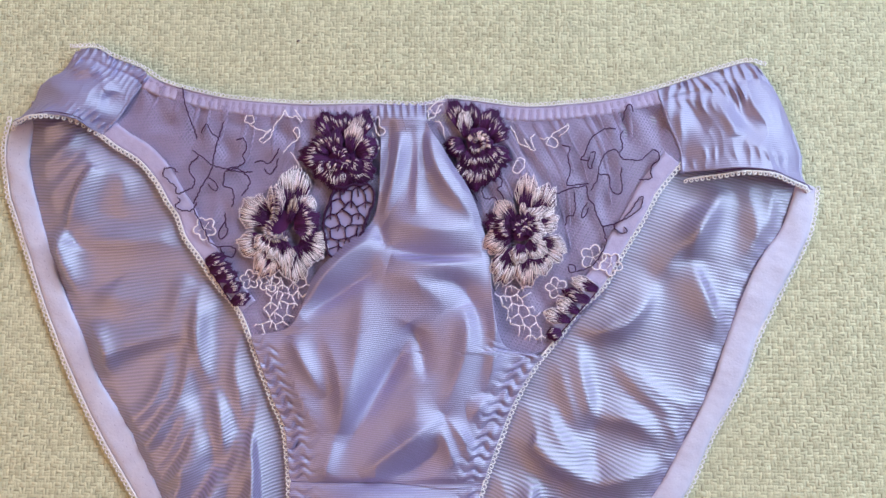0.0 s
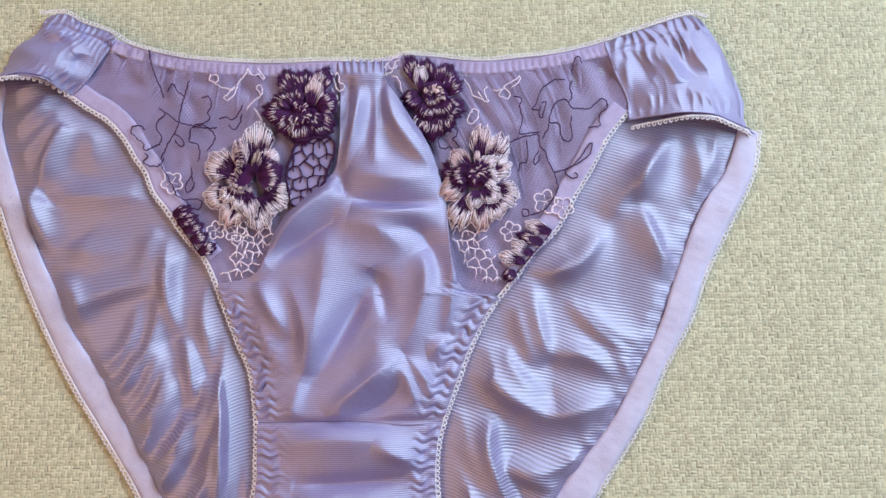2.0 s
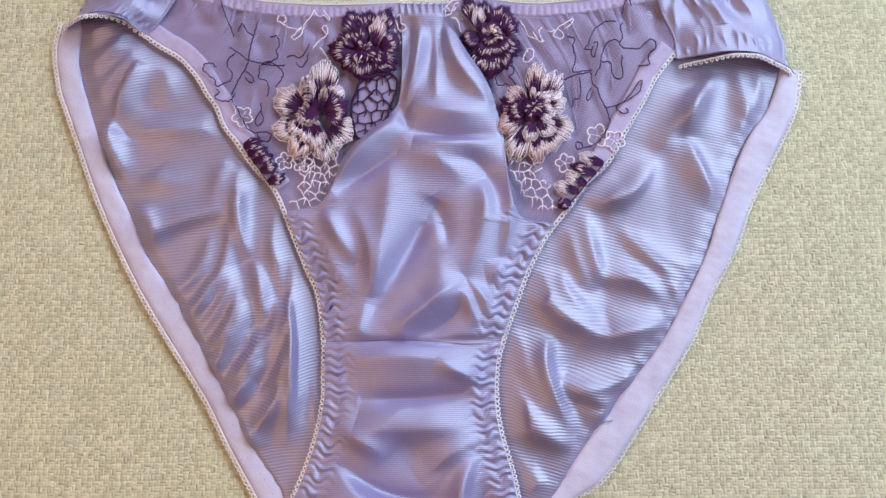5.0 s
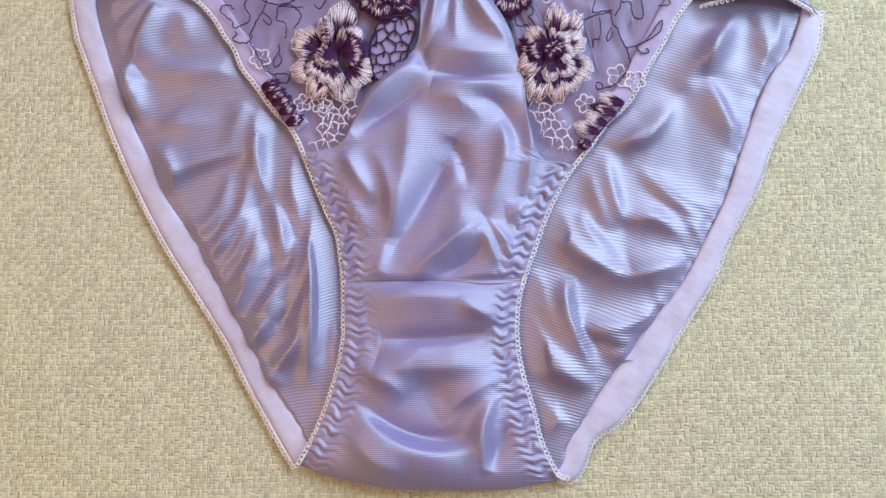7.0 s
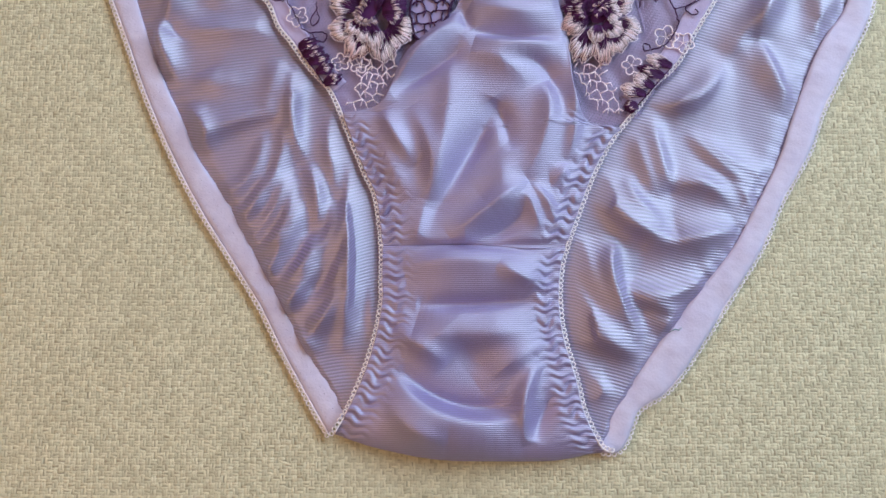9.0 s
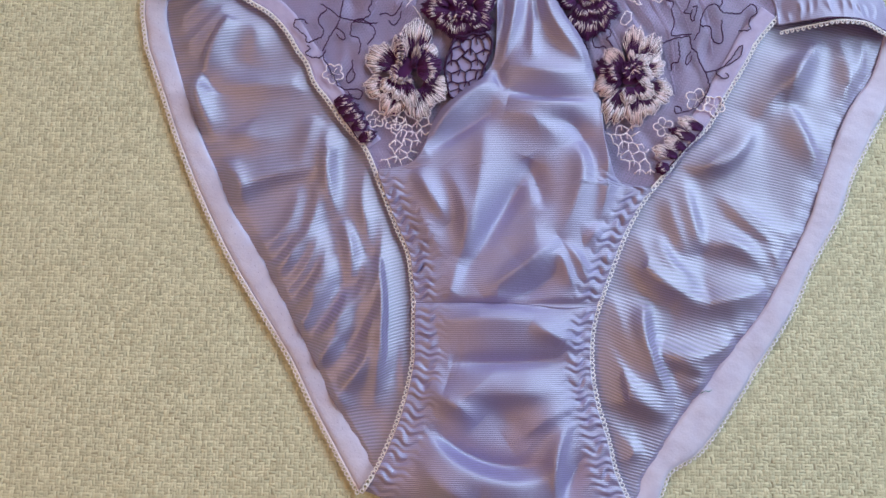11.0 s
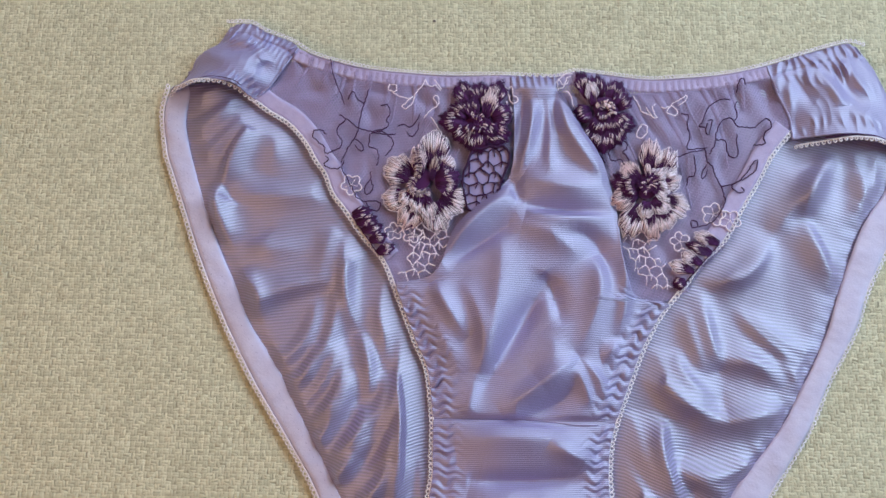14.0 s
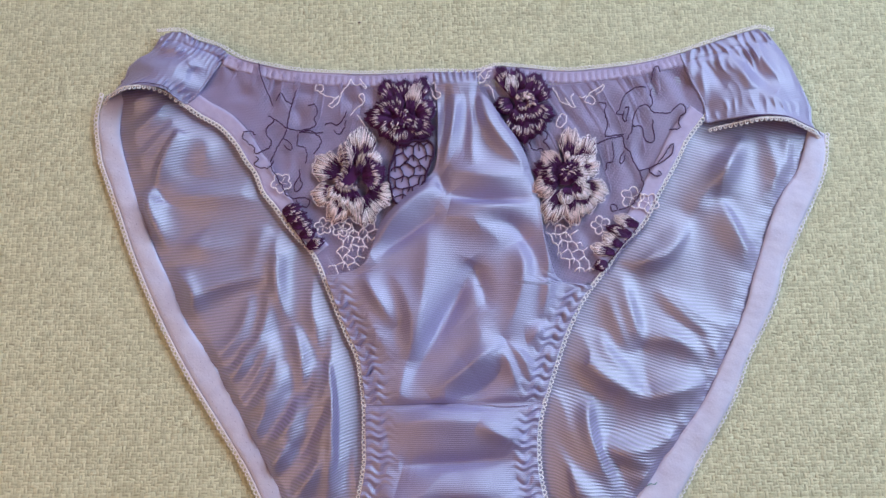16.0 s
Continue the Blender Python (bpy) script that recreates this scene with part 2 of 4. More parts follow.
def sheet(name, x, y, z, mat, parent, label="", thick=0.4, grain=None):
    """A cloth sheet over a grid of places, with its thickness."""
    nv, nu = x.shape
    i = np.arange(nu * nv).reshape(nv, nu)
    faces = np.stack([i[1:, :-1], i[1:, 1:], i[:-1, 1:], i[:-1, :-1]], -1).reshape(-1, 4)
    ob = mesh_object(name, np.c_[x.ravel(), y.ravel(), z.ravel()], faces.tolist(), mat, parent, label, np.c_[x.ravel(), (y if grain is None else grain).ravel()])
    if thick:
        s = ob.modifiers.new("thickness", "SOLIDIFY")
        s.thickness, s.offset = thick * MM, -1
    return ob


def offset(line, d):
    """The line moved d to its left."""
    t = np.gradient(line, axis=0)
    t /= np.linalg.norm(t, axis=1)[:, None] + 1e-9
    return line + d * np.c_[-t[:, 1], t[:, 0]]


class Threads:
    """Many strands gathered into one mesh."""

    def __init__(self):
        self.v, self.f, self.s = [], [], []

    def strand(self, pts, w, slot=0, taper=0.6, sides=4, closed=False, end=None):
        p = np.asarray(pts, float)
        n = len(p)
        t = np.roll(p, -1, 0) - np.roll(p, 1, 0) if closed else np.gradient(p, axis=0)
        t /= np.linalg.norm(t, axis=1)[:, None] + 1e-9
        side = np.c_[-t[:, 1], t[:, 0], np.zeros(n)]
        side /= np.linalg.norm(side, axis=1)[:, None] + 1e-9
        up = np.cross(t, side)
        width = np.full(n, w / 2.0)
        if not closed:
            width[0] *= taper
            width[-1] *= taper if end is None else end
        base = len(self.v)
        for k in range(sides):
            a = 2 * math.pi * (k + 0.5) / sides
            ring = p + width[:, None] * (math.cos(a) * side + math.sin(a) * up)
            self.v.extend(ring.tolist())
        last = n if closed else n - 1
        for i in range(last):
            j = (i + 1) % n
            for k in range(sides):
                l = (k + 1) % sides
                self.f.append((base + k * n + i, base + k * n + j, base + l * n + j, base + l * n + i))
                self.s.append(slot)
        if not closed:
            self.f.append(tuple(base + k * n for k in range(sides)))
            self.f.append(tuple(base + (sides - 1 - k) * n + n - 1 for k in range(sides)))
            self.s += [slot, slot]

    def disc(self, ring, z, slot=0):
        base = len(self.v)
        self.v.extend([(x, y, z) for x, y in ring])
        self.f.append(tuple(range(base, base + len(ring))))
        self.s.append(slot)

    def build(self, name, mats, parent, label=""):
        return mesh_object(name, self.v, self.f, mats, parent, label, slots=self.s)


# ---- the room that closes the place; only the cloth is seen ----
def box(name, a, b, mat, label, category):
    bm = bmesh.new()
    bmesh.ops.create_cube(bm, size=1)
    for v in bm.verts:
        v.co = [a[k] + (v.co[k] + 0.5) * (b[k] - a[k]) for k in range(3)]
    me = bpy.data.meshes.new(name)
    bm.to_mesh(me)
    bm.free()
    me.materials.append(mat)
    return tagged(new(name, me), label, category, kind="structure")


for k, (a, b) in enumerate((((SOUTH, -0.05), (WEST_OPENING[0], TOP)), ((WEST_OPENING[1], -0.05), (NORTH, TOP)), ((WEST_OPENING[0], -0.05), (WEST_OPENING[1], WEST_OPENING[2])), ((WEST_OPENING[0], WEST_OPENING[3]), (WEST_OPENING[1], TOP)))):
    box("wall_west" if not k else "wall_west_%d" % (k + 1), (WEST - 0.1, a[0], a[1]), (WEST, b[0], b[1]), TAN, "unseen tan wall, added to bounce warmth, round the west opening", "wall")
for k, (a, b) in enumerate((((SOUTH, -0.05), (SIDE_WINDOW[0], TOP)), ((SIDE_WINDOW[1], -0.05), (NORTH, TOP)), ((SIDE_WINDOW[0], -0.05), (SIDE_WINDOW[1], SIDE_WINDOW[2])), ((SIDE_WINDOW[0], SIDE_WINDOW[3]), (SIDE_WINDOW[1], TOP)))):
    box("wall_east" if not k else "wall_east_%d" % (k + 1), (EAST, a[0], a[1]), (EAST + 0.1, b[0], b[1]), WALL, "beige painted wall round the side window opening", "wall")
box("wall_south", (WEST - 0.1, SOUTH - 0.1, -0.05), (EAST + 0.1, SOUTH, TOP), WALL, "beige painted wall behind the camera", "wall")
x0, x1, z0, z1 = WINDOW
for k, (a, b) in enumerate((((WEST - 0.1, -0.05), (x0, TOP)), ((x1, -0.05), (EAST + 0.1, TOP)), ((x0, -0.05), (x1, z0)), ((x0, z1), (x1, TOP)))):
    box("wall_north" if not k else "wall_north_%d" % (k + 1), (a[0], NORTH, a[1]), (b[0], NORTH + 0.12, b[1]), WALL, "beige painted wall round the window opening", "wall")
box("ceiling", (WEST - 0.1, SOUTH - 0.1, TOP), (EAST + 0.1, NORTH + 0.12, TOP + 0.1), WALL, "plain beige ceiling out of view", "ceiling")

# ---- the woven cloth that all lies on ----
ground = box("ground", (WEST - 0.1, SOUTH - 0.1, -0.05), (EAST + 0.1, NORTH + 0.12, -0.0007), CLOTH, "oat-coloured woven upholstery cloth, flat", "cloth")


def woven(x_from, x_to, y_from, y_to, pitch):
    """Plain weave of doubled yarns: at each crossing two upright or two lying strands on top."""
    rnd = np.random.RandomState(4)
    nx, ny = int((x_to - x_from) / pitch), int((y_to - y_from) / pitch)
    i, j = [a.ravel() for a in np.meshgrid(np.arange(nx), np.arange(ny))]
    verts, count = [], 0
    # one strand: 4 stations along, 3 across
    la = np.array([-0.66, -0.30, 0.30, 0.66])
    lift = np.array([-1.0, 0.0, 0.0, -1.0])
    ac = np.array([-1.0, 0.0, 1.0])
    round_ = np.array([-0.55, 0.0, -0.55])
    for half in (-1, 1):
        upright = ((i + j) % 2 == 0)
        n = len(i)
        cx = x_from + (i + 0.5) * pitch + np.sin(j * 0.11 + i * 0.02) * 0.5 + rnd.normal(0, 0.12, n)
        cy = y_from + (j + 0.5) * pitch + np.sin(i * 0.09 - j * 0.015) * 0.5 + rnd.normal(0, 0.12, n)
        long = pitch * rnd.uniform(0.88, 1.12, n)
        wide = pitch * 0.24 * rnd.uniform(0.85, 1.12, n)
        height = rnd.normal(0, 0.10, n)
        skew = rnd.normal(0, 0.09, n)
        L = la[None, :, None] * long[:, None, None] * np.ones((1, 1, 3))
        A = ac[None, None, :] * wide[:, None, None] * np.array([0.8, 1.0, 1.0, 0.8])[None, :, None] + half * pitch * 0.25 + skew[:, None, None] * L
        Z = height[:, None, None] * 0.6 + 0.42 * lift[None, :, None] + 0.55 * round_[None, None, :]
        Z = Z * np.ones((n, 4, 3))
        X = np.where(upright[:, None, None], A, L) + cx[:, None, None]
        Y = np.where(upright[:, None, None], L, A) + cy[:, None, None]
        # keep the winding the same for both lays
        flip = upright
        X[flip], Y[flip], Z[flip] = X[flip][:, :, ::-1], Y[flip][:, :, ::-1], Z[flip][:, :, ::-1]
        verts.append(np.stack([X, Y, Z], -1).reshape(-1, 3))
        count += n
    v = np.vstack(verts)
    k = np.arange(12).reshape(4, 3)
    f = np.stack([k[:-1, :-1], k[1:, :-1], k[1:, 1:], k[:-1, 1:]], -1).reshape(-1, 4)
    faces = (np.arange(count)[:, None, None] * 12 + f[None]).reshape(-1, 4)
    return v, faces


v, f = woven(-345, 245, -215, 225, 2.75)
weave = mesh_object("weave", v, f.tolist(), OAT, ground, "oat and pale green doubled yarns in plain weave")
weave["kind"] = "stuff"

# ---- the garment ----
panties = new("panties")
tagged(panties, "lilac satin panties with plum embroidered lace, lying on woven cloth", "underwear")

WAIST = [(-192, 150), (-180, 150), (-171, 145), (-158, 140), (-145, 132), (-124, 126), (-106, 123), (-78, 121), (-45, 121), (-21, 120), (-10, 123), (3, 122), (27, 119), (46, 120), (67, 122), (85, 126), (104, 132), (120, 137), (132, 140), (139, 138)]
LEG_L = [(-221, 112), (-213, 115), (-202, 119), (-189, 117), (-181, 111), (-175, 107), (-167, 101), (-156, 94), (-147, 84), (-141, 74), (-136, 67), (-132, 57), (-125, 48), (-116, 35), (-105, 22), (-97, 3), (-89, -17), (-83, -31), (-80, -54), (-80, -70), (-80, -81), (-83, -97), (-88, -113), (-95, -129), (-102, -141)]
LEG_R = [(160, 78), (149, 84), (141, 88), (129, 89), (116, 87), (101, 84), (98, 91), (88, 79), (80, 65), (70, 49), (61, 34), (50, 24), (42, 13), (29, -3), (20, -19), (13, -36), (6, -55), (3, -66), (2, -83), (4, -99), (9, -117), (12, -131), (19, -146), (24, -149)]
BACK_L_OUT = [(-222, 116), (-224, 101), (-221, 82), (-219, 75), (-211, 55), (-199, 24), (-184, -8), (-169, -35), (-154, -58), (-139, -81), (-128, -102), (-113, -128), (-105, -141)]
BACK_L_IN = [(-209, 120), (-211, 107), (-211, 93), (-206, 74), (-198, 51), (-188, 27), (-180, 11), (-171, -9), (-157, -29), (-144, -52), (-128, -80), (-117, -100), (-105, -117), (-97, -131)]
BACK_R_OUT = [(162, 80), (159, 64), (154, 52), (144, 34), (131, 10), (123, -10), (108, -35), (99, -54), (81, -81), (66, -103), (52, -121), (38, -130), (34, -138), (31, -145), (27, -149), (21, -149)]
BACK_R_IN = [(154, 84), (145, 61), (136, 49), (128, 35), (117, 8), (108, -15), (96, -37), (84, -57), (68, -76), (53, -94), (39, -113), (30, -126), (25, -133), (23, -140), (20, -145), (17, -147)]
PANEL_L = [(-43, 120), (-41, 98), (-43, 68), (-54, 56), (-64, 47), (-72, 37), (-77, 22), (-82, 15), (-92, 12), (-99, 11)]
PANEL_R = [(-20, 120), (-19, 110), (-13, 100), (-7, 90), (-1, 81), (4, 70), (8, 56), (10, 43), (11, 25), (14, 11), (19, 5), (33, 2)]
SEAM = [(-80, -54), (-66, -54), (-39, -54), (-11, -56), (6, -55)]
BOTTOM = [(-102, -141), (-83, -147), (-56, -152), (-30, -153), (-3, -153), (15, -150), (24, -149)]

# back panel: the ribbed side of the satin
BACK_FOLDS_L = [
    (-170, 98, -182, 80, -190, 57, 7, 2.6, 3.6),
    (-188, 60, -192, 49, -182, 28, 6, 2.4, 3.4),
    (-185, 57, -160, 55, -131, 57, 7, 5, 1.8),
    (-175, -7, -154, 7, -129, 11, 8, 3.4, 2.2),
    (-173, 19, -166, 4, -168, -7, 4, 3, 1.2),
    (-117, 35, -124, 14, -118, -13, 3.2, 5, 3.0),
    (-118, -12, -111, -29, -113, -48, 3, 4.5, 2.6),
    (-113, -45, -115, -59, -128, -74, 3.5, 4, 2.0),
    (-104, 14, -105, -9, -101, -32, 4, 4, 1.8),
    (-128, -16, -131, -34, -148, -54, 3.2, 4, 2.2),
    (-138, -17, -142, -33, -158, -41, 3, 3.5, 1.5),
    (-121, -31, -123, -48, -138, -70, 3, 3.6, 1.8),
    (-93, -10, -98, -43, -114, -72, 4, 4, 2.4),
    (-109, -59, -119, -74, -128, -83, 3, 4, 1.6),
    (-84, -18, -90, -54, -96, -96, 3.0, 5, 3.0),
    (-80, -35, -82, -65, -85, -99, 2.4, 3, 1.6),
    (-209, 106, -196, 111, -184, 118, 5, 4, 1.8),
    (-208, 87, -192, 98, -181, 110, 5, 4, 2.0),
    (-201, 74, -186, 89, -173, 103, 4, 4, 2.0),
    (-162, 96, -163, 82, -167, 67, 8, 6, 1.4),
    (-89, -21, -94, -60, -99, -105, 3.4, 5, 3.0),
    (-116, -91, -105, -86, -100, -73, 4, 5, 1.8),
    (-138, -53, -124, -45, -119, -20, 4, 5, 1.5),
    (-124, -104, -116, -99, -110, -105, 3, 3, 1.0),
    (-130, 6, -132, -19, -153, -48, 3, 3.4, 2.2),
    (-124, -20, -127, -44, -143, -61, 2.4, 3.4, 2.0),
    (-105, -31, -108, -53, -133, -77, 3, 4, 2.0),
    (-139, 4, -144, -19, -166, -32, 3.4, 4, 1.8),
    (-96, -45, -101, -67, -120, -88, 3, 3.6, 1.6),
    (-172, 34, -163, 28, -140, 30, 8, 6, 1.3),
    (-177, 16, -171, 10, -164, -1, 3, 3, 1.4),
    (-100, 23, -96, 2, -93, -12, 4, 4, 1.6),
    (-130, 39, -135, 27, -136, 9, 6, 5, 1.4),
    (-100, -59, -105, -84, -124, -104, 3, 4, 1.6),
    (-111, -62, -121, -78, -132, -86, 3, 4, 1.8),
    (-127, -45, -132, -62, -143, -72, 3, 3, 1.5),
]
BACK_FOLDS_R = [
    (120, 79, 106, 61, 102, 45, 6, 3.5, 3.6),
    (102, 47, 107, 29, 116, 10, 3.4, 7, 2.6),
    (128, 82, 132, 60, 127, 42, 3.5, 4, 1.8),
    (140, 78, 139, 66, 136, 54, 3, 3, 1.2),
    (48, 21, 68, 15, 87, 39, 8, 4, 3.0),
    (85, 37, 99, 55, 108, 73, 7, 4, 2.2),
    (66, 1, 79, -15, 97, -27, 3, 2.2, 1.8),
    (73, 0, 84, -13, 103, -22, 3, 2, 1.4),
    (85, -23, 92, -32, 97, -40, 2, 2, 1.0),
    (49, 12, 52, -14, 57, -29, 4, 5, 2.4),
    (41, 1, 44, -16, 50, -31, 3, 3, 1.5),
    (56, -28, 71, -26, 86, -37, 6, 4, 2.4),
    (20, -20, 36, -44, 58, -50, 8, 4, 3.6),
    (55, -50, 71, -51, 86, -46, 7, 3.6, 2.6),
    (36, -19, 40, -33, 53, -44, 3, 4, 1.5),
    (30, -52, 27, -70, 39, -99, 4, 5, 2.8),
    (41, -55, 58, -54, 76, -58, 4, 6, 1.8),
    (36, -72, 53, -78, 71, -68, 7, 4, 2.4),
    (41, -86, 54, -92, 63, -87, 4, 3, 1.4),
    (13, -49, 18, -70, 30, -94, 5, 6, 1.8),
    (4, -85, 22, -99, 40, -105, 7, 3.5, 3.0),
    (31, -71, 45, -82, 60, -86, 5, 3, 2.2),
    (6, -67, 15, -86, 32, -99, 4, 4, 1.6),
    (3, -106, 16, -120, 26, -120, 4, 3, 1.6),
    (29, -54, 28, -75, 44, -103, 3, 4, 1.4),
    (60, -70, 68, -76, 70, -80, 2, 2, 1.0),
    (68, -63, 75, -68, 77, -72, 2, 2, 0.9),
]
nu, nv = 440, 340
bx, by, bu, bv = coons(along([(-213, 125), (-160, 130), (-45, 115), (28, 113), (100, 120), (157, 96)], nu), along([(-99, -136), (-40, -140), (22, -147)], nu),
                       along([(-213, 125)] + [tuple(q) for q in offset(along(BACK_L_IN, 60), -3)[3:-2]] + [(-99, -136)], nv),
                       along([(157, 96)] + [tuple(q) for q in offset(along(BACK_R_IN, 60), 3)[3:-2]] + [(22, -147)], nv))
edge = np.minimum(bu, 1 - bu) * 300
bz = 4.4 + 2.8 * folds(bx, by, BACK_FOLDS_L, 1.1) + 2.8 * folds(bx, by, BACK_FOLDS_R, 1.1) + 0.9 * ripple(bx, by, 60, 52) + 0.7 * ripple(bx, by, 34, 1) + 0.22 * ripple(bx, by, 14, 2)
pucker = np.exp(-(edge / 9) ** 2) * np.sin(bv * 270 / 7 * 6.28 + 2 * ripple(bx, by, 30, 3)) * 0.45
bz += 0.8 * np.clip((by - 72) / 45, 0, 1) * np.clip((np.abs(bx + 30) - 110) / 30, 0, 1)
bz = np.maximum(bz * np.clip(0.3 + edge / 14, 0, 1) + pucker, 0.9 + 0.25 * ripple(bx, by, 20, 77))
bz = np.where(edge < 5, np.minimum(bz, 1.5 + 0.2 * edge ** 1.6), bz)
# the front lies on the back and holds it down
under_l, under_r = along(LEG_L[5:], 200), along(LEG_R[6:], 200)
order_l, order_r = np.argsort(under_l[:, 1]), np.argsort(under_r[:, 1])
within = np.minimum(bx - np.interp(by, under_l[order_l, 1], under_l[order_l, 0]), np.interp(by, under_r[order_r, 1], under_r[order_r, 0]) - bx)
bz = np.where((within > 6) & (by < 135), np.minimum(bz, 3.6), bz)
for line in (along(LEG_L[5:], 70), along(LEG_R[6:], 70)):
    gap = np.full(bx.shape, 1e9)
    for qx, qy in line:
        gap = np.minimum(gap, np.hypot(bx - qx, by - qy))
    bz = np.where(gap < 14, np.minimum(bz, 4.6 + 0.025 * gap ** 2), bz)
bz = softened(bz, 3)
sheet("back_panel", bx, by, bz, SATIN_BACK, panties, "ribbed satin back panel, creased",
      grain=by + 0.5 * bz + 0.26 * np.maximum(bx - 10, 0) - 0.10 * np.minimum(bx + 80, 0) + 1.5 * ripple(bx, by, 70, 40))


# elastic binding along the back leg openings
for out, inn, seed in ((BACK_L_OUT, BACK_L_IN, 5), (BACK_R_OUT, BACK_R_IN, 6)):
    n = 220
    a, b = along(out, n), along(inn, n)
    u = np.linspace(0, 1, 9)[None, :]
    x, y = a[:, :1] * (1 - u) + b[:, :1] * u, a[:, 1:] * (1 - u) + b[:, 1:] * u
    z = 2.6 + 0.9 * np.sin(np.pi * u) ** 0.6 + 0.9 * ripple(x, y, 30, seed) + 0.4 * ripple(x, y, 8, seed + 9)
    z[:, 0] -= 0.7
    z -= 1.6 * np.exp(-(np.arange(n)[:, None] / 8.0) ** 2)
    band = sheet("leg_elastic", x, y, z, ELASTIC, panties, "pale lilac soft elastic binding", 0.8)
    holes = Threads()
    rnd = random.Random(seed)
    for row in (2, 5):
        for k in range(4, n - 4, 3):
            px, py, pz = x[k, row], y[k, row], z[k, row]
            d = np.array([x[k + 1, row] - px, y[k + 1, row] - py])
            d /= np.hypot(*d) + 1e-9
            q = 0.55
            holes.strand([(px - q * d[0], py - q * d[1], pz - 0.02), (px + q * d[0], py + q * d[1], pz + 0.02)], 0.28, 0)
    holes.build("stitching", [SEWING], band)


def picot(line, pitch, size, height, side, name, parent, mat=PICOT, core_width=0.9, thread=0.74):
    """A row of tiny thread loops along an edge."""
    c = catmull(line)
    length = np.sum(np.hypot(*np.diff(c, axis=0).T))
    n = int(length / pitch)
    p = along(line, n)
    q = offset(p, side * size * 0.45)
    t = Threads()
    rnd = random.Random(n)
    a = np.linspace(0, 2 * np.pi, 8, endpoint=False)
    heights = np.interp(np.linspace(0, 1, n), np.linspace(0, 1, np.size(height)), np.ravel(height))
    for (x, y), z in zip(q, heights):
        r = size * rnd.uniform(0.36, 0.46)
        ph = rnd.uniform(0, 1)
        t.strand(np.c_[x + r * np.cos(a + ph), y + r * np.sin(a + ph), z + 0.15 * np.sin(a)], thread, closed=True, sides=4)
    core = np.c_[p, heights]
    t.strand(core, core_width, sides=4)
    return t.build(name, [mat], parent, "row of pale thread loops")


picot(BACK_L_OUT, 2.4, 2.2, 2.3, -1, "picot_edge", panties)
picot(BACK_R_OUT, 2.4, 2.2, 2.3, 1, "picot_edge", panties)

# wings at the hips
WING_L_SEAM = [(-154, 136), (-161, 125), (-168, 114), (-175, 107)]
WING_R_SEAM = [(89, 127), (93, 112), (98, 99), (99, 87)]
SIDE_L = [(-192, 150), (-198, 140), (-208, 133), (-211, 125), (-214, 120), (-221, 112)]
SIDE_R = [(139, 138), (146, 126), (152, 110), (156, 96), (156, 86), (160, 78)]
wings = {}


def raised(x, y, z):
    """Cloth that stands up leans in over the middle of the garment."""
    k = 1 - np.maximum(z - 6, 0) / 410
    return -30 + (x + 30) * k, -60 + (y + 60) * k


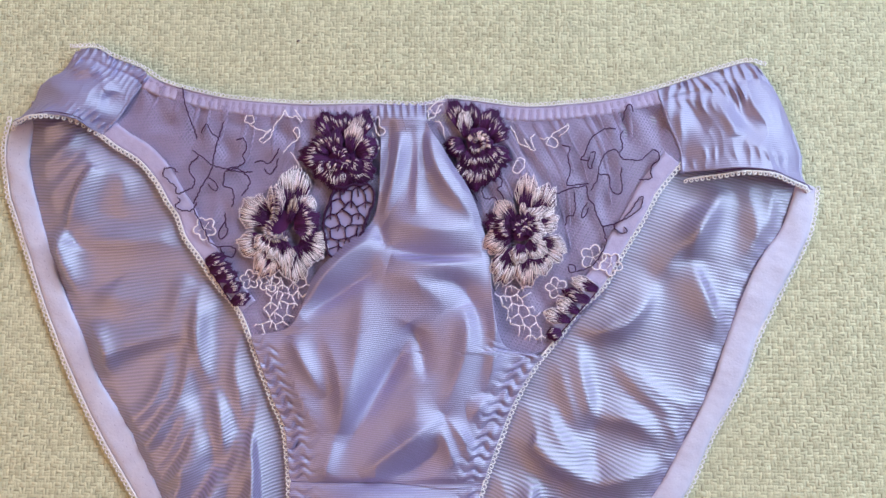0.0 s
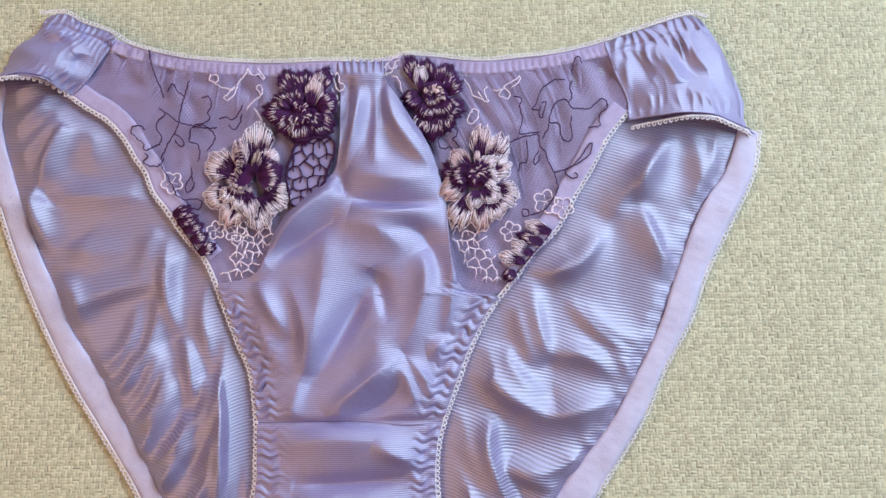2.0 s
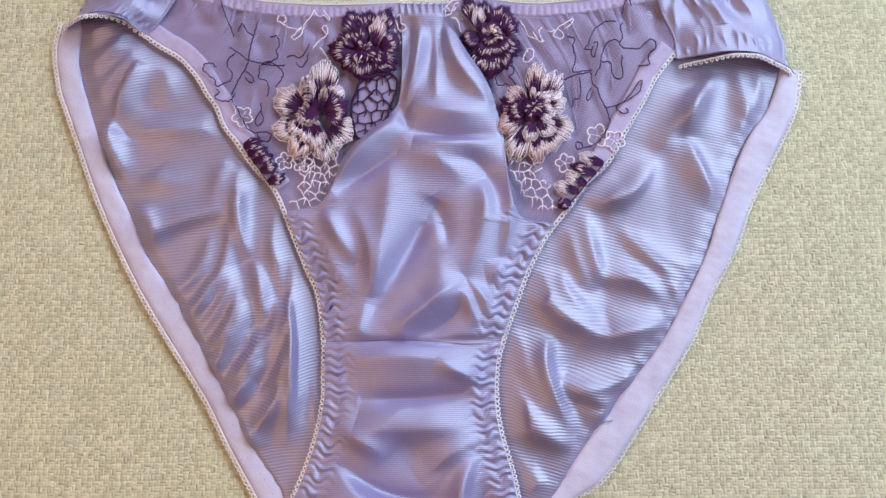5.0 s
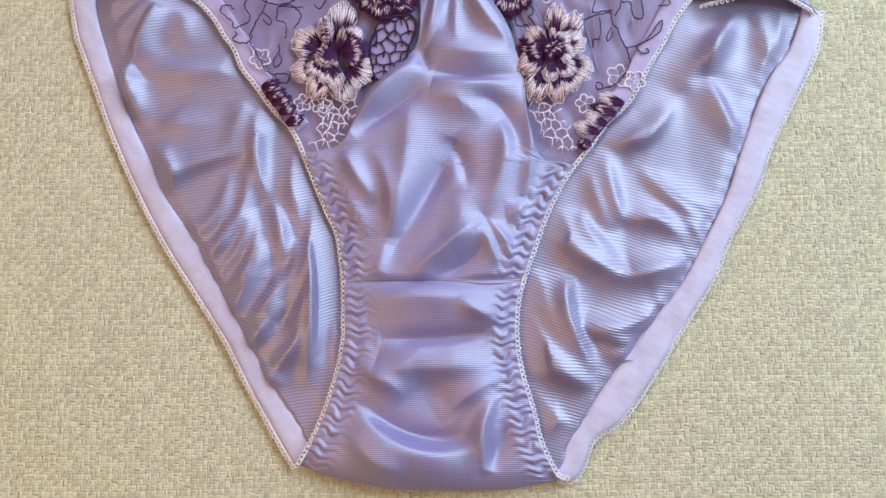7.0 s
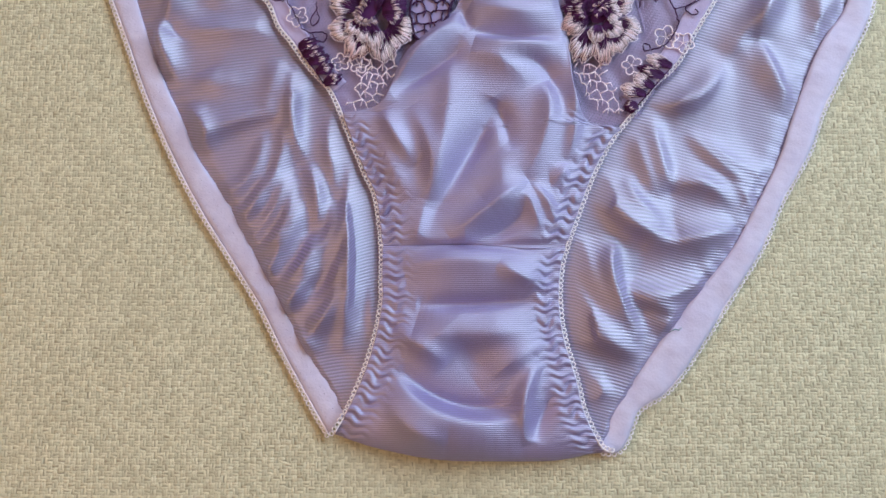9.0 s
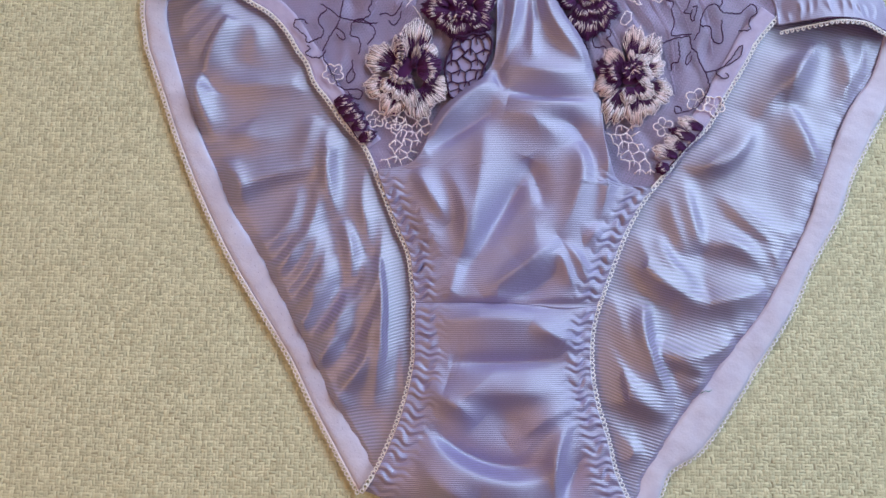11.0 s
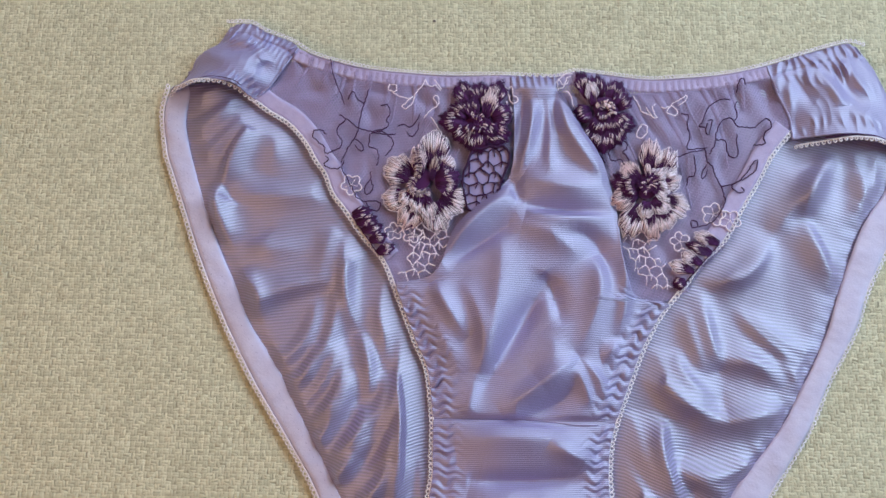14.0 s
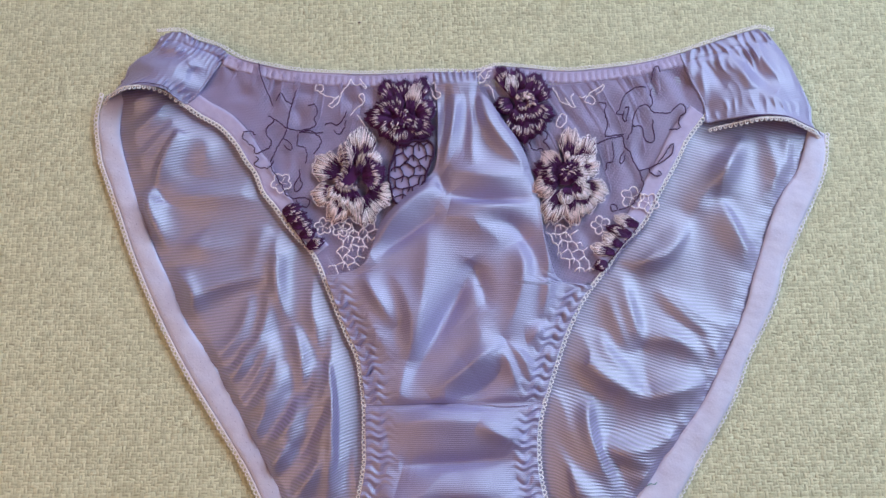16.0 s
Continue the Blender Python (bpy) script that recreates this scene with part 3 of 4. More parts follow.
for side in (0, 1):
    nu, nv = 130, 90
    if side == 0:
        g = coons(along(WAIST[:4] + WING_L_SEAM[:1], nu), along(LEG_L[:6], nu), along(SIDE_L, nv), along(WING_L_SEAM, nv))
        rows = [
            (-201, 134, -189, 134, -176, 136, 3.5, 3.5, -1.8),
            (-204, 132, -188, 130, -173, 131, 4, 4, 1.2),
            (-182, 127, -174, 125, -170, 129, 4, 4, -1.4),
            (-172, 134, -176, 126, -177, 114, 4, 4, 1.2),
            (-186, 144, -183, 141, -176, 137, 3, 3, 0.8),
            (-195, 143, -186, 140, -177, 141, 3, 3, 0.8),
        ]
    else:
        g = coons(along(WING_R_SEAM[:1] + WAIST[16:], nu), along(LEG_R[5::-1], nu), along(WING_R_SEAM, nv), along(SIDE_R, nv))
        rows = [
            (115, 125, 123, 113, 126, 105, 3, 3, 2.2),
            (106, 122, 107, 114, 113, 108, 4, 4, -1.5),
            (128, 134, 134, 121, 143, 109, 3, 3, 1.8),
            (122, 129, 129, 114, 138, 103, 4, 4, -1.4),
            (101, 124, 100, 112, 100, 96, 2, 2, 1.2),
            (93, 124, 94, 119, 95, 112, 2, 2, 1.2),
            (139, 132, 146, 117, 150, 104, 5, 5, 1.4),
            (129, 103, 139, 99, 147, 93, 4, 4, 1.0),
        ]
    x, y, u, v = g
    out = u if side == 0 else 1 - u                       # 0 at the hip fold
    z = 4.6 + 2.6 * np.clip(out / 0.3, 0, 1) ** 0.6 + (13.0, 9.0)[side] * v * np.sin(np.pi * np.clip(out, 0, 1)) ** 1.2 - 3.0 * np.exp(-(out / 0.07) ** 2) + 2.0 * folds(x, y, rows)
    gather = np.sin(u * 76 + 6.0 * ripple(x, y, 26, 7 + side)) * (0.75 + 1.5 * ripple(x, y, 14, 27 + side))
    gather = 1 - 2 * np.abs(np.sin(0.5 * np.arcsin(np.clip(gather, -1, 1)) - 0.78)) ** 0.8
    z += 1.05 * gather * np.exp(-(v / (0.34 + 0.22 * ripple(x, y, 22, 33))) ** 2) - 0.8 * np.exp(-((v - 0.15) / 0.025) ** 2) + 0.55 * gather * np.exp(-((1 - v - 0.14) / 0.10) ** 2) * np.clip(out * 6, 0, 1)
    z += 0.9 * ripple(x, y, 20, 11 + side)
    z = np.maximum(z, 2.6)
    x, y = raised(x, y, z)
    wing = sheet("hip_panel", x, y, z, SATIN_HIP, panties, "gathered satin hip panel")
    near, inside_ = (nu - 1, nu - 4) if side == 0 else (0, 3)
    cols = np.linspace(near, inside_, 4).astype(int)
    seam = sheet("side_seam", x[:, cols], y[:, cols], z[:, cols] + np.array([0.05, 0.35, 0.35, 0.05])[None, :] + 0.12 * np.sin(np.arange(nv) * 1.1)[:, None], SATIN_HIP, wing, "narrow stitched seam", 0.3)
    wings[side] = z[-1] if side == 0 else z[-1][::-1]
    edge = along(LEG_L[:6] if side == 0 else LEG_R[:6], 60)
    edge = np.stack(raised(*edge.T, np.interp(np.linspace(0, 1, 60), np.linspace(0, 1, nu), wings[side])), 1)
    cord = Threads()
    cord.strand(np.c_[offset(edge, 1.2 if side == 0 else -1.2), np.interp(np.linspace(0, 1, 60), np.linspace(0, 1, nu), wings[side]) + 0.1][:46], 0.42)
    cord.build("piping", [PLUM], wing, "dark plum cord along the leg edge")

# lace panels: sheer net over elastic strips
def lace_height(x, y):
    return 7.0 + 0.5 * ripple(x, y, 30, 21)


for side in (0, 1):
    nu, nv = 110, 110
    if side == 0:
        bottom = along(LEG_L[5:15] + [(-98, 4)], nu)
        right = offset(along(PANEL_L[:8] + [(-98, 4)], nv), 5)
        right[-1], right[0] = bottom[-1], (-40, 121)
        top = along(WING_L_SEAM[:1] + WAIST[4:9] + [(-40, 121)], nu)
        g = coons(top, bottom, along(WING_L_SEAM, nv), right)
    else:
        bottom = along(LEG_R[12:5:-1], nu)
        left = offset(along(PANEL_R[:11] + [(bottom[0][0], bottom[0][1])], nv), -5)
        left[0], left[-1] = (-24, 121), bottom[0]
        top = along([(-24, 121)] + WAIST[10:16] + WING_R_SEAM[:1], nu)
        g = coons(top, bottom, left, along(WING_R_SEAM[:3] + [LEG_R[6]], nv))
    x, y, u, v = g
    z = lace_height(x, y) + 2.0 * (np.sin(u * 44 + 5 * ripple(x, y, 40, 5)) - 0.9) * (1 - v) ** 0.5 * np.clip(0.55 + ripple(x, y, 25, 6), 0, 1) * np.clip(v / 0.14 - 0.4, 0, 1) - 0.3
    lace = sheet("lace_net", x, y, z, TULLE, panties, "sheer lilac net with gathers", 0)
    # doubled pleats of the net, hanging from the waist
    rnd = random.Random(60 + side)
    for k in range(13):
        j = int(nu * (0.08 + 0.84 * (k + rnd.uniform(-0.3, 0.3)) / 13))
        m = int(nv * rnd.uniform(0.35, 0.75))
        wide = rnd.uniform(2.5, 6.5)
        i = np.arange(8, m)
        bend = rnd.uniform(-4, 4) * (i / m) ** 2
        shrink = 1 - 0.8 * (i / m)
        px = np.stack([x[i, j] + bend, x[i, j] + bend + wide * shrink * 0.5, x[i, j] + bend + wide * shrink], 1)
        py = np.stack([y[i, j]] * 3, 1)
        pz = np.stack([z[i, j] + 0.2, z[i, j] + 1.0 * shrink + 0.3, z[i, j] + 0.2], 1)
        sheet("pleat", px, py, pz, TULLE, lace, "", 0)
    # strips of elastic seen through the net
    line = along((WING_L_SEAM[:1] + WAIST[4:9] + [(-40, 121)]) if side == 0 else ([(-24, 121)] + WAIST[10:16] + WING_R_SEAM[:1]), 160)
    u = np.linspace(0, 1, 6)[None, :]
    inner = offset(line, -7.0)
    x, y = line[:, :1] * (1 - u) + inner[:, :1] * u, line[:, 1:] * (1 - u) + inner[:, 1:] * u
    z = lace_height(x, y) - 0.5 + 0.4 * np.sin(np.linspace(0, 1, 160)[:, None] * 210 + 3 * ripple(x, y, 30, 9)) * (0.2 + 0.8 * u) * (0.7 + ripple(x, y, 12, 8))
    z[:, 0] += 0.3
    sheet("waist_elastic", x, y, z - 0.4, STRIP, panties, "narrow lilac waist elastic, gathered", 0.6)
    line = along(LEG_L[5:15] if side == 0 else LEG_R[6:13], 140)
    inner = offset(line, 8.5 if side == 0 else -8.5)
    x, y = line[:, :1] * (1 - u) + inner[:, :1] * u, line[:, 1:] * (1 - u) + inner[:, 1:] * u
    z = lace_height(x, y) + 0.1 + 0.25 * ripple(x, y, 9, 31)
    sheet("leg_strip", x, y, z, STRIP, panties, "lilac elastic strip under the net edge", 0.6)

# front panel: the smooth satin pouch
FRONT_FOLDS_A = [
    (-37, 66, -17, 59, 8, 61, 7, 6, 2.4),
    (-36, 46, -16, 43, 8, 44, 3, 8, 2.4),
    (-39, 52, -18, 48, 6, 49, 2.6, 2.2, -2.0),
    (-42, 66, -40, 58, -37, 51, 2.4, 2.4, -1.6),
    (-41, 56, -64, 40, -83, 11, 4, 3.6, 3.0),
    (-39, 44, -60, 30, -76, 20, 3, 4, -1.8),
    (-81, 12, -74, -1, -64, -16, 5, 3.4, 2.6),
    (-67, 13, -57, -11, -59, -36, 6, 4, 2.2),
    (-47, 36, -50, 1, -54, -33, 8, 5, 2.0),
    (-59, -33, -62, -44, -65, -52, 3, 3, 1.2),
    (-25, 16, -37, -7, -62, -49, 5, 5, -3.0),
    (-27, 17, -22, 6, -19, -10, 4, 3, -2.0),
    (-10, 23, -24, 35, -44, 40, 5, 5, 1.3),
    (-3, 25, -1, 5, -12, -23, 7, 5, 2.8),
    (-22, 33, -2, 32, 6, 5, 4, 4, -1.8),
    (9, 49, 12, 10, 7, -14, 3, 3, 2.2),
]
FRONT_FOLDS_B = [
    (-11, -25, -28, -36, -48, -51, 6, 4, 3.0),
    (-10, -34, -24, -48, -41, -52, 4, 4, -1.8),
    (-13, -29, -9, -38, -5, -48, 2.2, 3, 2.0),
    (-11, -25, -2, -35, 3, -48, 2.4, 3, 2.0),
    (-1, -24, 5, -21, 7, -15, 3, 3, 1.6),
    (-28, -12, -23, -23, -32, -34, 8, 6, 1.4),
    (-82, 2, -75, -18, -65, -33, 5, 4, 1.2),
]
FRONT_FOLDS_C = [
    (-37, 113, -37, 97, -39, 77, 2.2, 2.2, -2.4),
    (-32, 106, -34, 87, -39, 66, 3.2, 3, 2.6),
    (-27, 109, -26, 93, -28, 71, 3, 3, -1.2),
    (-20, 111, -21, 98, -19, 85, 2.0, 2.4, -2.4),
    (-18, 107, -13, 85, 5, 64, 5, 3.4, 2.8),
    (-15, 106, -7, 86, 8, 67, 3, 4, 1.2),
    (-22, 106, -24, 81, -23, 65, 3.5, 3, 1.4),
    (-42, 103, -43, 84, -42, 67, 3, 3, 1.4),
]
nu, nv = 230, 320
left = along(PANEL_L + LEG_L[15:19], nv, "y")
right = along(PANEL_R + LEG_R[13:17], nv, "y")
x, y, u, v = coons(along([tuple(left[0]), (-32, 121), tuple(right[0])], nu), along([tuple(left[-1])] + SEAM[1:-1] + [tuple(right[-1])], nu), left, right)
wide = (right[:, 0] - left[:, 0])[:, None]
edge = np.minimum(u, 1 - u) * wide
low = np.clip((15 - y) / 18, 0, 1)                      # where the panel reaches the gathered leg edges
low = low * low * (3 - 2 * low)
z = 9.0 + 2.4 * np.exp(-((x + 34) / 36) ** 4)
z += 2.6 * (folds(x, y, FRONT_FOLDS_A, 1.15) + folds(x, y, FRONT_FOLDS_B, 1.15) + folds(x, y, FRONT_FOLDS_C)) + 0.6 * ripple(x, y, 42, 50) + 0.4 * ripple(x, y, 22, 14)
phase = y / 4.8 * 6.28 + 1.5 * np.sin(edge * 0.75) + 3.5 * ripple(x, y, 14, 15)
zig = (2.2 * np.abs(np.sin(phase / 2)) ** 0.6 - 1.2) * np.clip(0.85 + 1.2 * ripple(x, y, 9, 16), 0.2, 1.5)
z = z * (1 - low * np.exp(-(edge / 9) ** 2)) + (7.8 + 1.0 * zig * np.exp(-((edge - 5) / 5.5) ** 2)) * low * np.exp(-(edge / 9) ** 2) + low * 0.55 * zig * np.exp(-((edge - 8) / 6) ** 2)
z -= np.clip((y - 16) / 12, 0, 1) * (1.2 * np.exp(-(edge / 3.0) ** 2) + 2.2 * np.exp(-(edge / 7.0) ** 2) * (u < 0.5))
top = np.clip((y - 112) / 9, 0, 1)
z = z * (1 - top) + top * (6.8 + 0.9 * np.sin(u * 40))
last = np.exp(-((y + 54.5) / 2.2) ** 2)
z = z * (1 - last) + last * (8.7 - 1.4 * np.exp(-(edge / 9) ** 2))
z = np.maximum(z, 4.3)
sheet("front_panel", x, y, z, SATIN, panties, "shiny lilac satin front panel with soft folds", grain=y + 0.35 * z)

# gusset
GUSSET_FOLDS = [
    (-70, -65, -38, -62, 0, -68, 5, 10, 2.4),
    (-26, -64, -14, -70, -2, -73, 3, 3, 1.6),
    (-64, -82, -38, -82, -8, -80, 3, 2.6, -2.4),
    (-65, -93, -41, -96, -8, -93, 11, 7, 2.8),
    (-75, -94, -62, -101, -50, -110, 5, 4, 2.2),
    (-50, -93, -38, -106, -26, -119, 8, 8, -1.4),
    (-4, -99, -20, -108, -36, -119, 4, 6, 1.8),
    (-72, -110, -48, -127, -16, -127, 3.2, 3, -2.2),
    (-75, -116, -48, -133, -18, -135, 3, 12, 3.0),
    (-78, -124, -65, -138, -50, -144, 6, 5, 1.8),
    (-7, -108, -15, -125, -14, -146, 3, 4, 2.6),
    (-1, -122, -7, -134, -11, -144, 3, 3, -1.4),
]
nu, nv = 210, 240
left, right = along(LEG_L[18:], nv), along(LEG_R[16:], nv)
gx, gy, u, v = coons(along([(qx, qy + 1.0) for qx, qy in SEAM], nu), along(BOTTOM, nu), left, right)
wide = (right[:, 0] - left[:, 0])[:, None]
edge = np.minimum(u, 1 - u) * wide
z = 9.2 + 3.2 * folds(gx, gy, GUSSET_FOLDS, 1.25) + 0.5 * ripple(gx, gy, 36, 51) + 0.3 * ripple(gx, gy, 20, 17)
phase = v * 112 / 4.9 * 6.28 + 1.5 * np.sin(edge * 0.7) + 3.5 * ripple(gx, gy, 14, 18)
zig = (2.2 * np.abs(np.sin(phase / 2)) ** 0.6 - 1.2) * np.clip(0.85 + 1.2 * ripple(gx, gy, 9, 19), 0.2, 1.5)
blend = np.exp(-(edge / 9) ** 2)
z = z * (1 - blend) + (7.8 + 1.0 * zig * np.exp(-((edge - 5) / 5.5) ** 2)) * blend + 0.55 * zig * np.exp(-((edge - 8) / 6) ** 2)
z -= 5.2 * np.clip((v - 0.86) / 0.14, 0, 1) ** 2
first = np.exp(-(v / 0.02) ** 2)
z = z * (1 - first) + first * (8.9 - 1.4 * blend)
z = softened(np.maximum(z, 1.2), 2)
sheet("gusset", gx, gy, z, SATIN, panties, "double satin gusset with gathered edges")

picot([tuple(q) for q in np.stack(raised(*along(LEG_L[:6], 40).T, np.interp(np.linspace(0, 1, 40), np.linspace(0, 1, wings[0].size), wings[0])), 1)], 2.3, 1.9, wings[0] - 0.3, -1, "picot_edge", panties)
picot([tuple(q) for q in np.stack(raised(*along(LEG_R[:6], 40).T, np.interp(np.linspace(0, 1, 40), np.linspace(0, 1, wings[1].size), wings[1])), 1)], 2.3, 1.9, wings[1] - 0.3, 1, "picot_edge", panties)
picot(LEG_L[5:], 2.3, 2.2, 7.2, -1, "picot_edge", panties)
picot(LEG_R[6:], 2.3, 2.2, 7.2, 1, "picot_edge", panties)
picot(WAIST, 2.1, 1.9, 7.3, 1, "picot_edge", panties, core_width=0.4, thread=0.6)

# ---- embroidery on the lace ----
LIFT = 8.3


def petal(flower, base, tip, width, style, z, seed):
    """A petal in satin stitch: pale stitches along a lobed rim, plum stitches from the root that run in between them. style: white, blush, dark or beige."""
    r = random.Random(seed)
    b, t = np.array(base, float), np.array(tip, float)
    axis = t - b
    length = np.hypot(*axis)
    axis /= length
    perp = np.array([-axis[1], axis[0]])
    ph = r.uniform(0, 6)
    lobes = r.choice((2.0, 2.6, 3.0))

    def rim(s):
        lobe = 0.09 * abs(math.sin(lobes * 1.57 * s + ph)) + 0.03 * math.sin(11 * s + ph)
        return b + axis * length * (0.93 * math.sqrt(max(0.0, 1 - 0.75 * s * s)) + lobe) + perp * s * width / 2

    def root(s):
        return b + perp * s * width * 0.2

    def strand(s, f0, f1, w, slot, up, start, end):
        p, q = root(s), rim(s)
        pts = []
        for f in (f0, 0.5 * (f0 + f1), f1):
            x, y = p + (q - p) * f + perp * r.uniform(-0.12, 0.12)
            pts.append((x, y, z + up + 0.9 * math.sin(min(f, 1) * 2.2) - (0.3 if f == f1 else 0.0)))
        th.strand(pts, w, slot, start, end=end)

    th = Threads()
    centre = b + 0.5 * length * axis
    ring = [centre + (0.86 if style == "dark" else 0.93) * (rim(s) - centre) for s in np.linspace(-1, 1, 15)] + [root(s) for s in (0.8, 0, -0.8)]
    th.disc(ring, z - 0.1, 0)
    pale = {"white": 1, "blush": 2, "beige": 3, "dark": 0}[style]
    arc = width * 1.25
    n = int(arc / (0.46 if style == "dark" else 0.6))
    for k in range(n):
        s = -1 + 2 * (k + 0.5) / n + r.uniform(-0.02, 0.02)
        if style == "dark":
            strand(s, 0.04, r.uniform(0.93, 1.03), 0.55, 0, 0.0, 0.7, 0.6)
        else:
            deep = 0.44 + 0.10 * math.sin(5 * s + ph) + r.uniform(-0.10, 0.12)
            if r.random() < 0.22:
                deep -= 0.2
            strand(s, deep, r.uniform(0.90, 1.06), 0.44, pale if r.random() < 0.85 else 2, 0.25, 0.15, 0.8)
    n = int(arc * 0.7 / (0.42 if style == "dark" else 0.6))
    for k in range(n):
        s = -0.92 + 1.84 * (k + 0.5) / n + r.uniform(-0.05, 0.05)
        if style == "dark":
            if r.random() < 0.62:
                a = 0.50 + 0.05 * math.sin(4 * s + ph) + r.uniform(-0.09, 0.06)
                strand(s, a, a + r.uniform(0.16, 0.32), 0.34, 2 if r.random() < 0.6 else 1, 0.4, 0.3, 0.3)
        else:
            strand(s, 0.03, r.choice((0.55, 0.68, 0.8, 0.92)) + r.uniform(-0.06, 0.06), 0.4, 0, 0.42, 0.9, 0.12)
    if style in ("white", "blush"):
        th.strand([(*rim(s), z + 0.75) for s in np.linspace(-1, 1, 19)], 0.3, pale)
    return th.build("petal", [PLUM, WHITE, BLUSH, BEIGE], flower)


def bloom(heart, petals, label, seed, slots, lift=1.7):
    """A flower: the stitched line of its heart, and its petals laid over one another, the outer ones first."""
    r = random.Random(seed)
    th = Threads()
    line = along(heart, 46)
    way = np.gradient(line, axis=0)
    way /= np.hypot(*way.T)[:, None] + 1e-9
    top = LIFT + 0.16 * len(petals) + lift
    cx, cy = line.mean(0)
    th.disc([(cx + 6.5 * math.cos(a), cy + 6.5 * math.sin(a)) for a in np.linspace(0, 6.28, 16, endpoint=False)], LIFT + 0.8, 0)
    for (x, y), (dx, dy) in zip(line, way):
        for part_ in (-1, 1):
            q = r.uniform(1.2, 2.6) * part_
            th.strand([(x, y, top), (x - 0.6 * q * dy, y + 0.6 * q * dx, top + 0.25), (x - q * dy + 0.5 * dx, y + q * dx + 0.5 * dy, top - 0.3)], 0.5, r.choice(slots))
    flower = th.build("embroidered_flower", [PLUM, BEIGE, BLUSH], panties, label)
    for k, (base, tip, width, style) in enumerate(petals):
        petal(flower, base, tip, width, style, LIFT + 0.16 * k, seed * 50 + k)
    return flower


bloom([(-91, 79), (-89, 67), (-93, 59), (-89, 55), (-83, 57)], [
    ((-82, 69), (-81, 90), 16.5, "white"),
    ((-79, 68), (-72, 75), 10.7, "white"),
    ((-92, 65), (-106, 72), 18.1, "white"),
    ((-93, 55), (-107, 52), 13.9, "white"),
    ((-89, 53), (-96, 38), 13.9, "blush"),
    ((-78, 55), (-66, 49), 17.6, "white"),
    ((-82, 52), (-78, 36), 16.0, "white"),
    ((-81, 63), (-68, 64), 17.1, "dark"),
    ((-78, 61), (-71, 55), 9.6, "dark"),
    ((-89, 65), (-90, 81), 9.6, "blush"),
    ((-83, 63), (-80, 76), 5.3, "beige"),
    ((-91, 57), (-98, 51), 9.6, "white"),
    ((-88, 55), (-91, 46), 8.0, "white"),
    ((-86, 56), (-83, 42), 10.1, "white"),
], "white-rimmed plum flower with a beige heart", 3, (1, 1, 2, 0))
bloom([(24, 58), (21, 61), (24, 64), (27, 62), (26, 59), (23, 58)], [
    ((26, 68), (28, 86), 11.7, "blush"),
    ((31, 65), (38, 81), 12.8, "white"),
    ((21, 63), (13, 73), 10.7, "blush"),
    ((21, 61), (7, 64), 16.0, "dark"),
    ((20, 58), (7, 51), 12.8, "blush"),
    ((22, 51), (13, 35), 14.9, "white"),
    ((32, 53), (44, 48), 16.0, "white"),
    ((27, 50), (26, 33), 12.3, "blush"),
    ((31, 49), (35, 39), 11.7, "white"),
    ((21, 61), (11, 60), 11.7, "dark"),
    ((29, 62), (41, 66), 14.4, "white"),
    ((27, 54), (35, 48), 10.7, "white"),
    ((24, 53), (22, 44), 9.1, "white"),
    ((27, 60), (35, 57), 10.7, "white"),
    ((26, 63), (33, 68), 9.1, "white"),
    ((25, 64), (25, 72), 3.7, "blush"),
], "white-rimmed plum flower with a dark heart", 4, (0, 0, 0, 2))
bloom([(-63, 96), (-60, 97), (-57, 94), (-58, 90), (-62, 91)], [
    ((-63, 104), (-70, 117), 13.3, "dark"),
    ((-58, 104), (-59, 117), 12.8, "dark"),
    ((-53, 103), (-47, 118), 11.7, "dark"),
    ((-53, 97), (-42, 101), 14.9, "dark"),
    ((-54, 91), (-44, 84), 13.9, "dark"),
    ((-65, 95), (-80, 95), 14.9, "dark"),
    ((-60, 93), (-61, 77), 17.6, "dark"),
    ((-63, 92), (-72, 84), 12.8, "dark"),
    ((-56, 96), (-52, 112), 9.1, "blush"),
    ((-64, 97), (-73, 104), 9.6, "dark"),
    ((-61, 93), (-66, 85), 9.1, "dark"),
    ((-57, 93), (-50, 87), 9.1, "dark"),
    ((-62, 96), (-63, 108), 9.1, "dark"),
], "dark plum flower half with thin white stitches", 5, (0, 0, 0, 2))
bloom([(1, 101), (4, 104), (8, 102), (8, 98)], [
    ((-3, 108), (-8, 123), 10.1, "dark"),
    ((2, 108), (1, 121), 10.7, "dark"),
    ((8, 106), (13, 118), 12.8, "dark"),
    ((10, 102), (18, 110), 11.7, "dark"),
    ((-2, 101), (-11, 97), 11.7, "dark"),
    ((8, 96), (20, 92), 13.3, "dark"),
    ((1, 93), (-5, 81), 12.3, "dark"),
    ((5, 92), (2, 77), 13.3, "dark"),
    ((8, 93), (12, 82), 12.3, "dark"),
    ((-1, 103), (-2, 116), 7.5, "white"),
    ((3, 98), (0, 87), 11.7, "dark"),
    ((7, 98), (12, 89), 11.7, "dark"),
    ((4, 102), (5, 93), 10.7, "dark"),
], "dark plum flower half beside the satin fold", 6, (0, 0, 1, 2))

def inside(x, y, poly):
    hit = False
    for (xa, ya), (xb, yb) in zip(poly, poly[1:] + poly[:1]):
        if (ya > y) != (yb > y) and x < (xb - xa) * (y - ya) / (yb - ya) + xa:
            hit = not hit
    return hit


